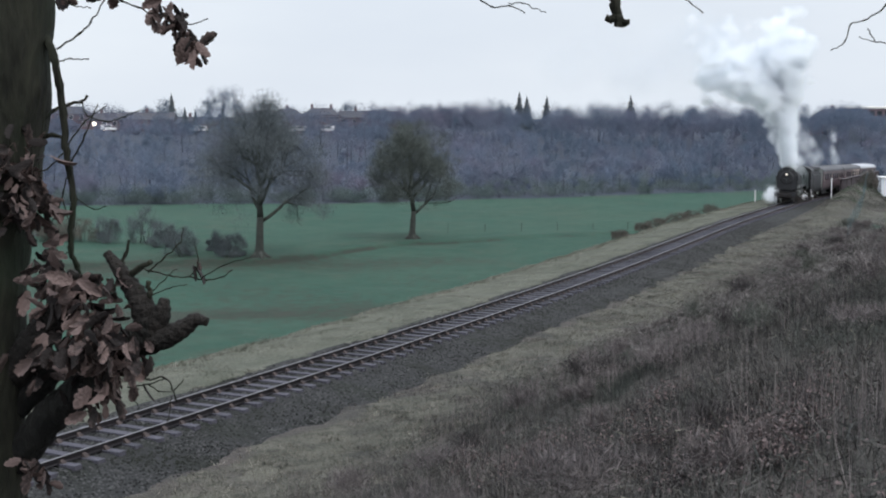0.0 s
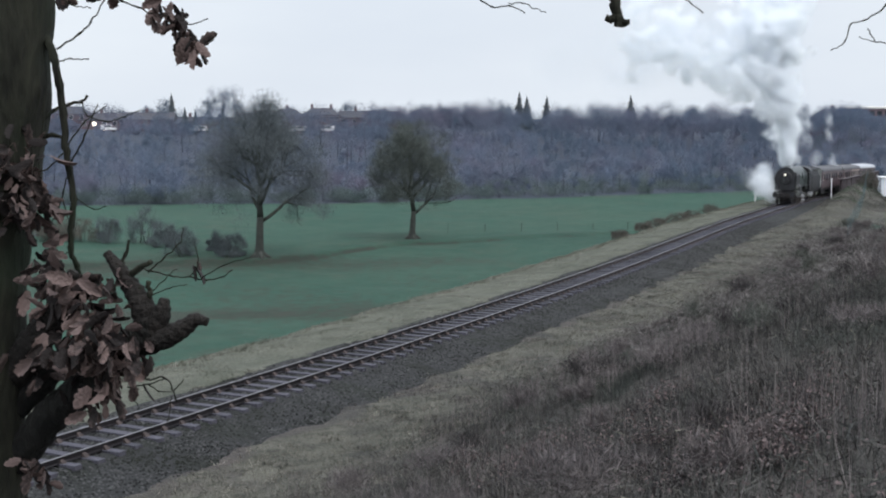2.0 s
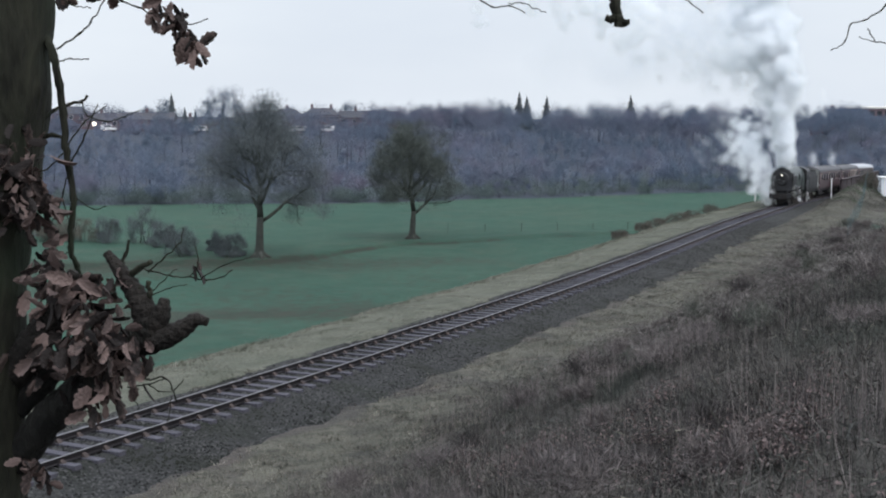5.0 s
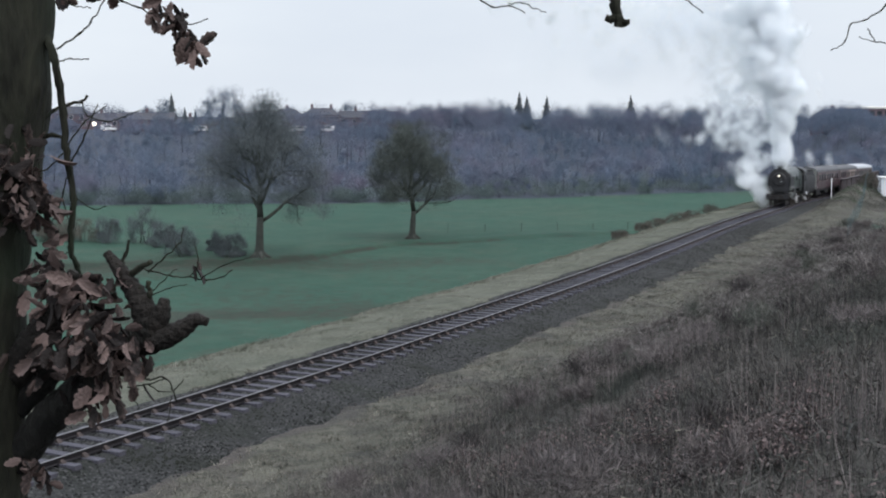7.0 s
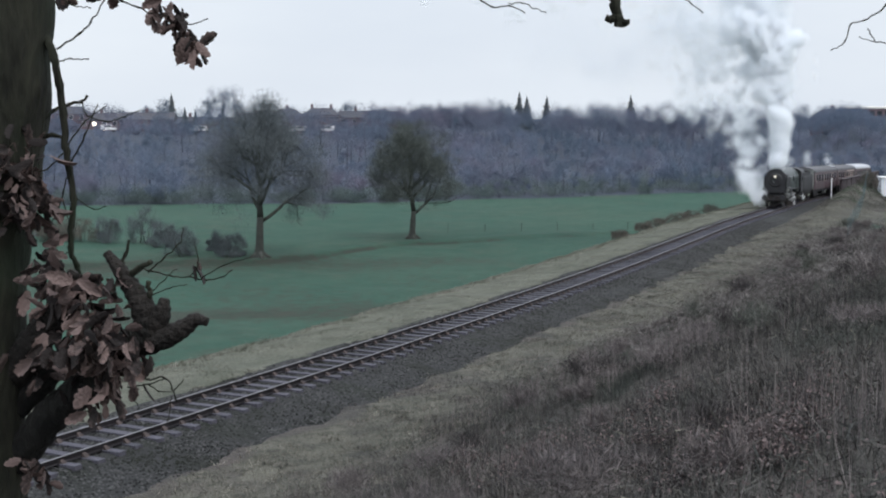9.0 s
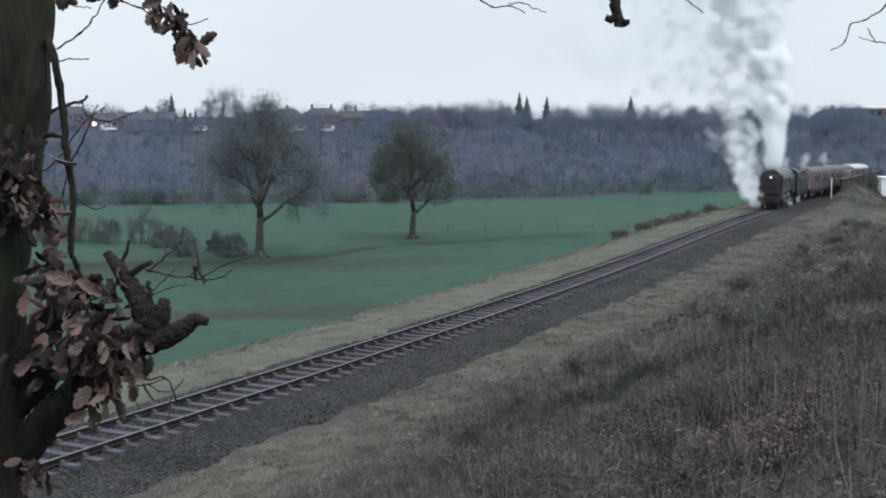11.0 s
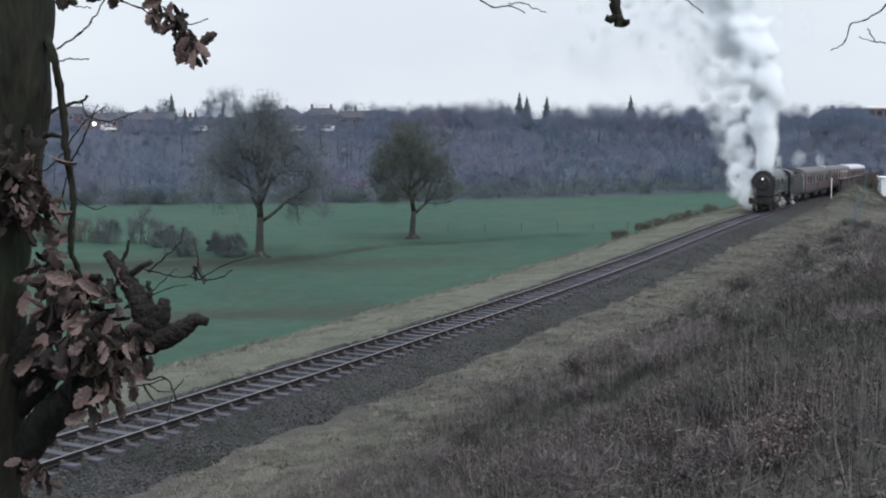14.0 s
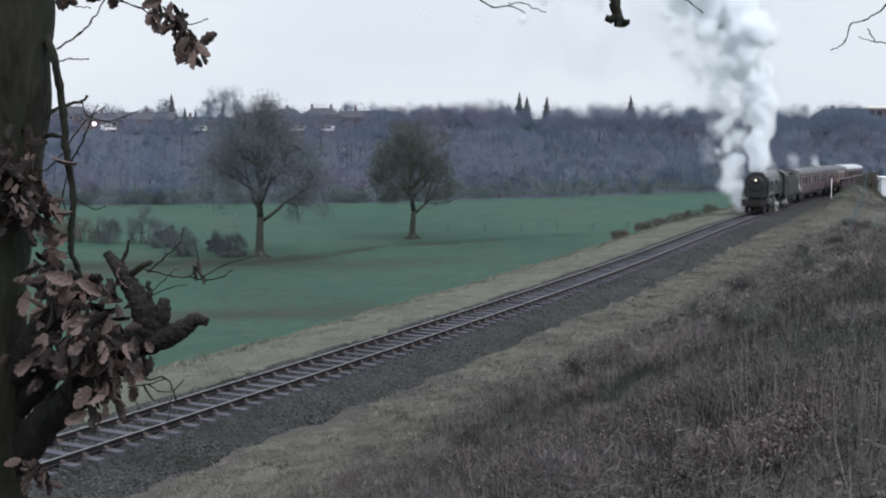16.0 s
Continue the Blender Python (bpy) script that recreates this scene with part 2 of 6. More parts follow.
def tube(points, radii, sides=8, rough=0.0, seed=0):
    """Vertices and faces of a tapered, bent, knobbly tube through points."""
    pts = [Vector(p) for p in points]
    verts, faces = [], []
    side = None
    for i, p in enumerate(pts):
        d = (pts[min(i + 1, len(pts) - 1)] - pts[max(i - 1, 0)]).normalized()
        if side is None:
            side = d.orthogonal().normalized()
        side = (side - d * side.dot(d)).normalized()
        up = d.cross(side)
        for k in range(sides):
            a = 2 * math.pi * k / sides
            o = side * math.cos(a) + up * math.sin(a)
            r = radii[i] * (1 + rough * noise.noise((p + o * radii[i]) * (1.2 / max(radii[i], 0.004)) + Vector((seed, 0, 0))))
            verts.append(p + o * r)
    for i in range(len(pts) - 1):
        for k in range(sides):
            k2 = (k + 1) % sides
            faces.append((i * sides + k, i * sides + k2, (i + 1) * sides + k2, (i + 1) * sides + k))
    faces.append(tuple(range(sides))[::-1])
    faces.append(tuple(range((len(pts) - 1) * sides, len(pts) * sides)))
    return verts, faces


def smooth_line(points, step=6):
    """A Catmull-Rom line through points."""
    p = [Vector(q) for q in points]
    p = [p[0] * 2 - p[1]] + p + [p[-1] * 2 - p[-2]]
    out = []
    for i in range(1, len(p) - 2):
        for k in range(step):
            t = k / step
            out.append(0.5 * (2 * p[i] + (p[i + 1] - p[i - 1]) * t + (2 * p[i - 1] - 5 * p[i] + 4 * p[i + 1] - p[i + 2]) * t * t + (3 * p[i] - p[i - 1] - 3 * p[i + 1] + p[i + 2]) * t ** 3))
    out.append(p[-2])
    return out


class Pile:
    """Collects tubes into one mesh."""

    def __init__(self):
        self.v, self.f = [], []

    def add(self, verts, faces):
        o = len(self.v)
        self.v += list(verts)
        self.f += [tuple(i + o for i in f) for f in faces]

    def mesh(self, name, material, smooth=True):
        return mesh_from(name, self.v, self.f, material, smooth)


# ---- the line of the track: distance along it, to plan position and heading ----
def heading(s):
    s = np.asarray(s, float)
    c = np.clip(s, -25, 70)
    return 0.4413 - 0.0012 * c - 2.1e-5 * c ** 2 + 5.1e-7 * c ** 3 + np.interp(s, (70, 85, 150, 210), (0, -0.005, 0.0, 0.09))


TS = np.arange(-80, 420.01, 0.25)
TH = heading(TS)
TX = np.concatenate(([0], np.cumsum((np.sin(TH[1:]) + np.sin(TH[:-1])) * 0.125)))
TY = np.concatenate(([0], np.cumsum((np.cos(TH[1:]) + np.cos(TH[:-1])) * 0.125)))
TX -= np.interp(0, TS, TX)
TY += 48.3 - np.interp(0, TS, TY)


def grade(s):
    """The height of the rail tops: level, then falling away behind the train."""
    s = np.asarray(s, float)
    d = np.clip(s - 95, 0, None)
    return -0.018 * d * d / (d + 12)


def on_track(s, off=0.0, z=0.0):
    t = float(heading(s))
    return Vector((np.interp(s, TS, TX) + off * math.cos(t), np.interp(s, TS, TY) - off * math.sin(t), float(grade(s)) + z))


def track_coords(x, y):
    """Distance along the track and offset to its right, for arrays of places."""
    s, o = np.empty_like(x), np.empty_like(x)
    cx, cy, cs, ct = TX[::8], TY[::8], TS[::8], TH[::8]
    for a in range(0, len(x), 20000):
        q = slice(a, a + 20000)
        i = ((x[q, None] - cx) ** 2 + (y[q, None] - cy) ** 2).argmin(1)
        dx, dy = x[q] - cx[i], y[q] - cy[i]
        s[q] = cs[i] + dx * np.sin(ct[i]) + dy * np.cos(ct[i])
        o[q] = dx * np.cos(ct[i]) - dy * np.sin(ct[i])
    return s, o


def rise(a, b, v):
    t = np.clip((v - a) / (b - a), 0, 1)
    return t * t * (3 - 2 * t)


def bumps(x, y, scale, seed=0.0):
    """Cheap smooth noise for arrays."""
    x, y = x / scale, y / scale
    return (np.sin(x * 1.7 + seed) * np.sin(y * 1.3 + 1.7 * seed + 0.6 * np.sin(x * 0.8)) + 0.5 * np.sin(x * 3.1 + y * 2.3 + seed * 3) + 0.3 * np.sin(y * 5.3 - x * 4.1 + seed)) / 1.8


def wood_edge(x):
    """How far off the pasture ends and the wooded slope begins."""
    return np.interp(x, (-120, -60, -22, 26, 62, 140, 300), (190, 212, 216, 238, 262, 285, 300))


def terrace(x):
    """An old field bank across the pasture."""
    return np.interp(x, (-60, -19, -13, -4, 10, 16, 45), (118, 123, 128, 141.5, 146.5, 151, 165))


def land(x, y):
    """Ground height and the shares of its covers."""
    s, o = track_coords(x, y)
    g = grade(s)
    # pasture on the far side
    field = -5.0 + 0.2 * bumps(x, y, 14) - 0.5 * rise(30, 12, np.abs(y - 112 - 0.25 * x)) * rise(25, -10, x)
    field = field + 0.4 * (rise(-1.2, 1.2, y - terrace(x)) - 0.5)
    hill = rise(0, 1, (y - wood_edge(x)) / 215) * (12.5 + 1.2 * bumps(x, y, 60, 2)) + np.clip(y - 470, 0, None) * 0.012 + 7.5 * rise(0.27, 0.34, x / np.maximum(y, 1.0)) * rise(345, 415, y)
    left = field + hill
    crest = -0.55 + 0.12 * bumps(s, o, 2.5)
    far = np.where(o > -5.6, np.interp(o, (-5.6, -3.0, -1.5), (0.06, 0.3, 0.37)) + crest, crest) + g
    far = far + (left - far) * rise(-5.6, -14, o)
    # bank and field on the near side
    bank = np.interp(o, (3.2, 6.4, 8.5, 13.4, 18.5, 23, 40), (-0.58, -0.45, 0.0, 2.2, 4.5, 6.0, 7.5)) + (0.22 * bumps(x, y, 1.7, 4) + 0.3 * bumps(x, y, 3.8, 11)) * rise(6, 9, o)
    low = np.interp(o, (3.2, 6.4, 10.5, 14, 40, 100), (-0.6, -0.45, -0.7, -1.3, -1.8, -2.2)) + g
    keep = 1 - rise(2, 55, s)
    low = low + (2.0 + 0.3 * bumps(x, y, 3, 6)) * np.exp(-(((s - 109) / 20) ** 2) - ((o - 5.3) / 2.0) ** 2)
    near = low + (bank - low) * keep + hill * rise(8, 40, o)
    z = np.where(o < 0, far, near)
    z = np.where((o > 2.4) & (o < 8), z + (0.085 * bumps(x, y, 1.5, 7) + 0.05 * bumps(x, y, 0.8, 3)) * rise(8, 5, o), z)
    z = np.where((o > -1.5) & (o < 2.7), np.minimum(z, g - 0.62), z)
    pale = np.where(o < 0, rise(-7.5, -5.2, o), rise(9.0, 5.0, o - 1.8 * rise(75, 100, s) - 4.0 * rise(48, 85, s) + 2.0 * bumps(x, y, 4, 1) + 1.2 * bumps(x, y, 1.1, 2)) * rise(2.6, 4.2, o + 0.9 * bumps(x, y, 1.6, 5)))
    edge = np.interp(s, (50, 62, 125), (12.0, 10.6, 5.6))
    scrub = np.where(o > 0, rise(3.2, 4.6, o) * np.maximum(keep ** 0.3 * rise(60, 40, s), rise(edge + 0.8, edge - 0.6, o)), 0)
    scrub = np.where(o > 0, np.maximum(scrub, rise(5.5, 4.0, o)), scrub)
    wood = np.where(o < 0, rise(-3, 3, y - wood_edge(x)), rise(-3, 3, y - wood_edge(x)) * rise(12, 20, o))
    step = terrace(x)
    dip = np.exp(-((y - (124 + 0.22 * (x + 10))) / 7) ** 2) * rise(18, -4, x)
    # a marsh band, and a darker line along the near side of the step
    marsh_and_step = np.exp(-((y - 89 - 0.15 * (x + 14)) / 3.5) ** 2) * rise(8, -10, x) + 1.0 * np.exp(-((y - step + 0.6) / 1.0) ** 2) * rise(22, 12, x)
    # rough cover, also darkening the near pasture to paint the distance as hazy
    rough = np.where(o < 0, np.clip(0.75 * rise(-17, -8, o) + 0.3 * dip + 0.7 * marsh_and_step * np.clip(0.65 + 0.6 * bumps(x, y, 6, 8), 0, 1) + 0.34 * rise(150, 95, y) * np.clip(0.8 + 0.4 * bumps(x, y, 9, 4), 0, 1) + 0.35 * rise(8, 0, wood_edge(x) - y), 0, 1), 0)
    return z, pale, scrub, wood, rough


def height(x, y):
    return float(land(np.array([float(x)]), np.array([float(y)]))[0][0])


def spaced(lo, hi, step, far, grow):
    v = list(np.arange(lo, hi + 1e-6, step))
    d = step
    while v[-1] < far:
        d *= grow
        v.append(v[-1] + d)
    w = []
    d, e = step, lo
    while e > -far:
        d *= grow
        e -= d
        w.append(e)
    return np.array(w[::-1] + v)


def build_ground():
    xs, ys = spaced(-40, 70, 0.6, 3500, 1.07), spaced(-5, 175, 0.6, 3800, 1.06)
    gx, gy = np.meshgrid(xs, ys)
    x, y = gx.ravel(), gy.ravel()
    z, pale, scrub, wood, rough = land(x, y)
    off = track_coords(x, y)[1]
    verge = np.where(off < 0, rise(-6.9, -5.6, off), 0)
    nx, ny = len(xs), len(ys)
    i = np.arange((ny - 1) * nx).reshape(ny - 1, nx)[:, :-1].ravel()
    quads = np.stack((i, i + 1, i + nx + 1, i + nx), 1).astype(np.int32)
    me = bpy.data.meshes.new("ground")
    me.vertices.add(len(x))
    me.vertices.foreach_set("co", np.stack((x, y, z), 1).astype(np.float32).ravel())
    me.loops.add(4 * len(quads))
    me.loops.foreach_set("vertex_index", quads.ravel())
    me.polygons.add(len(quads))
    me.polygons.foreach_set("loop_start", np.arange(0, 4 * len(quads), 4, dtype=np.int32))
    me.polygons.foreach_set("loop_total", np.full(len(quads), 4, dtype=np.int32))
    me.polygons.foreach_set("use_smooth", [True] * len(quads))
    for name, values in (("pale", pale), ("scrub", scrub), ("wood", wood), ("rough", rough), ("verge", verge)):
        me.attributes.new(name, "FLOAT", "POINT").data.foreach_set("value", values.astype(np.float32))
    me.materials.append(ground_material())
    me.update(calc_edges=True)
    tagged(new("ground", me), "green winter pasture, bleached trackside grass and scrub bank", "ground", kind="structure")


build_ground()


# ---- the railway track ----
def sweep(name, profile, s0, s1, step, material, off=0.0, wobble=0.0, closed=True):
    """A profile of (offset, height) drawn along the track."""
    ss = np.arange(s0, s1 + 1e-6, step)
    k = len(profile)
    verts, faces = [], []
    for s in ss:
        for a, b in profile:
            w = wobble * noise.noise(Vector((s * 0.6, a * 1.4, b)))
            verts.append(on_track(s, off + a + w * (0.5 if abs(a) > 2 else 0), b + w * 0.25))
    n = k if closed else k - 1
    for i in range(len(ss) - 1):
        for j in range(n):
            j2 = (j + 1) % k
            faces.append((i * k + j, i * k + j2, (i + 1) * k + j2, (i + 1) * k + j))
    if closed:
        faces.append(tuple(range(k)))
        faces.append(tuple(range((len(ss) - 1) * k, len(ss) * k))[::-1])
    return mesh_from(name, verts, faces, material)


def build_track():
    track = tagged(new("railway_track"), "single line of rusty rails on weathered sleepers in ballast", "railway track", kind="structure")
    head = [(-0.032, -0.009), (-0.032, -0.005), (-0.026, 0.0), (0.026, 0.0), (0.032, -0.005), (0.032, -0.009)]
    web = [(-0.035, -0.034), (-0.035, -0.007), (0.035, -0.007), (0.035, -0.034), (0.010, -0.048), (0.010, -0.125), (0.07, -0.14), (0.07, -0.153), (-0.07, -0.153), (-0.07, -0.14), (-0.010, -0.125), (-0.010, -0.048)]
    for off in (-0.7525, 0.7525):
        rail = part("rail", sweep("rail", web, -45, 220, 1.0, M_RAIL, off), None, track, "rusty steel rail with a worn bright top")
        part("rail_head", sweep("rail_head", head, -45, 220, 1.0, M_RAILTOP, off), None, rail)
    bed = [(-4.4, -0.95), (-2.6, -0.42), (-1.9, -0.215), (-1.2, -0.205), (-0.4, -0.215), (0.4, -0.215), (1.1, -0.215), (1.5, -0.31), (2.5, -0.47), (3.5, -0.68), (4.4, -1.0)]
    part("ballast_bed", sweep("ballast_bed", bed, -46, 221, 0.5, M_BALLAST, wobble=0.10, closed=False), None, track, "dark grey crushed stone ballast")
    return track


TRACK = build_track()


def scatter_stones(track):
    rng = np.random.default_rng(11)
    n = 70000
    s = -42 + 110 * rng.random(n) ** 1.6
    o = rng.uniform(-1.7, 3.9, n)
    base = np.interp(o, (-2.6, -1.9, -1.2, 1.1, 1.5, 2.5, 3.5, 3.9), (-0.42, -0.215, -0.205, -0.215, -0.31, -0.47, -0.68, -0.8))
    th = heading(s)
    px, py = np.interp(s, TS, TX) + o * np.cos(th), np.interp(s, TS, TY) - o * np.sin(th)
    z = base + grade(s)
    r = rng.uniform(0.02, 0.05, n)
    a = rng.uniform(0, 6.28, n)
    top = np.stack((px + rng.normal(0, 0.012, n), py + rng.normal(0, 0.012, n), z + r * rng.uniform(0.7, 1.2, n)), 1)
    ring = [np.stack((px + r * 1.1 * np.cos(a + k * 1.571) * rng.uniform(0.7, 1.25, n), py + r * 1.1 * np.sin(a + k * 1.571) * rng.uniform(0.7, 1.25, n), z + r * rng.uniform(-0.3, 0.35, n)), 1) for k in range(4)]
    me = bpy.data.meshes.new("ballast_stones")
    me.vertices.add(5 * n)
    co = np.concatenate((top[:, None], np.stack(ring, 1)), 1).reshape(-1)
    me.vertices.foreach_set("co", co.astype(np.float32))
    b = (np.arange(n) * 5)[:, None, None]
    idx = (b + np.array([[0, 1, 2], [0, 2, 3], [0, 3, 4], [0, 4, 1]])[None]).reshape(-1).astype(np.int32)
    me.loops.add(len(idx))
    me.loops.foreach_set("vertex_index", idx)
    me.polygons.add(len(idx) // 3)
    me.polygons.foreach_set("loop_start", np.arange(0, len(idx), 3, dtype=np.int32))
    me.polygons.foreach_set("loop_total", np.full(len(idx) // 3, 3, dtype=np.int32))
    me.materials.append(M_STONE)
    me.update(calc_edges=True)
    tagged(part("ballast_stones", me, None, track), "loose crushed stone", kind="stuff")


scatter_stones(TRACK)


# ---- trees ----
def twig_tris(rng, centre, radii, n, length, width, shell=0.5, lift=0.5):
    """Loose twigs, as slivers, filling a crown."""
    d = rng.normal(size=(n, 3))
    d /= np.linalg.norm(d, axis=1)[:, None]
    r = rng.random(n) ** shell
    p = centre + d * r[:, None] * radii
    way = d * 0.8 + rng.normal(size=(n, 3)) * 0.55 + np.array((0, 0, lift))
    way /= np.linalg.norm(way, axis=1)[:, None]
    side = np.cross(way, rng.normal(size=(n, 3)))
    side /= np.linalg.norm(side, axis=1)[:, None] + 1e-6
    ln = length * rng.uniform(0.5, 1.3, n)[:, None]
    w = width * rng.uniform(0.6, 1.4, n)[:, None]
    return np.stack((p - way * ln * 0.5 - side * w, p - way * ln * 0.5 + side * w, p + way * ln * 0.5), 1)


def build_woods():
    """The leafless wood on the far slope, as one mass."""
    rng = np.random.default_rng(5)
    out, under, trunks = [], [], Pile()
    n = 1900
    x = rng.uniform(-165, 260, n)
    u = rng.random(n)
    y = wood_edge(x) + 1 + 205 * u ** 1.15
    x = x * (0.62 + y / 560)
    u = (y - wood_edge(x)) / 205
    z = land(x, y)[0]
    for i in range(n):
        if u[i] < -0.01 or abs(x[i] / y[i]) > 0.42 or (x[i] / y[i] > 0.27 and y[i] > 385) or (x[i] / y[i] < -0.05 and u[i] > (0.58 if x[i] / y[i] < -0.25 else 0.74) + 0.1 * rng.random()):
            continue
        h = rng.uniform(6.0, 12.0) * (0.6 + 0.4 * rng.random()) if u[i] > 0.05 else rng.uniform(3, 6)
        r = h * rng.uniform(0.3, 0.48)
        c = np.array((x[i], y[i], z[i] + h * 0.6))
        lobes = int(rng.integers(3, 7))
        for _ in range(lobes):
            cc = c + rng.normal(size=3) * np.array((r * 0.42, r * 0.42, h * 0.13))
            out.append(twig_tris(rng, cc, np.array((r, r, h * 0.4)) * rng.uniform(0.4, 0.8), 900 // lobes, 0.62, 0.023, 0.6, 0.4))
        lean = rng.normal(size=2) * 0.4
        if i % 2 == 0:
            trunks.add(*tube(((x[i], y[i], z[i] - 0.3), (x[i] + lean[0], y[i], z[i] + h * 0.4), (x[i] + lean[0] + lean[1], y[i], z[i] + h * 0.85)), (h * 0.018, h * 0.013, 0.03), 4))
    for _ in range(620):
        x0 = rng.uniform(-110, 130)
        y0 = float(wood_edge(x0)) + rng.uniform(-1, 8 if x0 < 0 else 34)
        h = rng.uniform(1.6, 4.2)
        c = np.array((x0, y0, height(x0, y0) + h * 0.42))
        under.append(twig_tris(rng, c, np.array((h * 0.7, h * 0.6, h * 0.5)), 420, 0.5, 0.02, 0.5))
    for _ in range(420):
        d = rng.uniform(378, 425)
        b = rng.uniform(-0.06, 0.42) if rng.random() < 0.85 else rng.uniform(-0.42, -0.06)
        x0 = b * d
        z0 = height(x0, d)
        h = max(2.5, rng.uniform(14.6, 18.4) + 0.7 * math.sin(b * 60) - z0 - 4.0 * float(rise(0.325, 0.345, b)))
        r = rng.uniform(2.0, 4.4)
        for _ in range(5):
            c = np.array((x0 + rng.normal() * r * 0.5, d, z0 + h * rng.uniform(0.42, 0.72)))
            out.append(twig_tris(rng, c, np.array((r * 0.65, r * 0.65, h * 0.28)), 230, 0.7, 0.025, 0.42, 0.5))
    wood = tagged(new("woodland", tris_mesh("woodland", np.concatenate(out), M_TWIG)), "leafless purple-brown winter woodland covering the hillside, with distance haze in its colour", "woodland", kind="stuff")
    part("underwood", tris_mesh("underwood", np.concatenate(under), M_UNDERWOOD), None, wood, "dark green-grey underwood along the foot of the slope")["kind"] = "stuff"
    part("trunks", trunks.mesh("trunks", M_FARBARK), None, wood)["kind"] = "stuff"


def build_gardens():
    """Bare shrubs and hedges between the ridge houses and the slope."""
    rng = np.random.default_rng(15)
    out = []
    for _ in range(330):
        d = rng.uniform(372, 412)
        x = rng.uniform(-0.37, -0.045) * d
        if -0.29 < x / d < -0.258 or min(abs(x / d - q) for q in (-0.1245, -0.0925, -0.192, -0.1975, -0.115)) < 0.006:
            continue
        h = rng.uniform(2.0, 4.6) * (1.25 if d > 398 else 0.9)
        c = np.array((x, d, height(x, d) + h * 0.5))
        out.append(twig_tris(rng, c, np.array((h * 0.55, h * 0.55, h * 0.5)), 230, 1.1, 0.05, 0.5))
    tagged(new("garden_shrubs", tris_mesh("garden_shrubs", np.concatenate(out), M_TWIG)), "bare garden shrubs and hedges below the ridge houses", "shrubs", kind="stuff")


build_woods()
build_gardens()


def grow(rng, pile, start, way, length, radius, depth, tips, spread=0.62, droop=0.0):
    """A limb that forks again and again; its ends are kept for the twigs."""
    p, w = Vector(start), Vector(way).normalized()
    pts, rad = [p.copy()], [radius]
    for k in range(4):
        w = (w + Vector(rng.normal(0, 0.16, 3)) + Vector((0, 0, 0.05 - droop))).normalized()
        p = p + w * length / 4
        pts.append(p.copy())
        rad.append(radius * (1 - 0.42 * (k + 1) / 4))
    pile.add(*tube(pts, rad, 7 if depth > 2 else 4, 0.12))
    if depth == 0:
        tips.append((np.array(p), np.array(w)))
        return
    for k in range(int(rng.integers(2, 4)) + (1 if depth > 2 else 0)):
        side = Vector(rng.normal(size=3))
        side = (side - w * side.dot(w)).normalized()
        f = 1.0 if k == 0 else rng.uniform(0.45, 0.95)
        grow(rng, pile, pts[0].lerp(pts[-1], f) if f < 1 else pts[-1], w + side * rng.uniform(0.4, 1.0) * spread * 1.5, length * rng.uniform(0.62, 0.86), radius * rng.uniform(0.45, 0.62), depth - 1, tips, spread, droop)


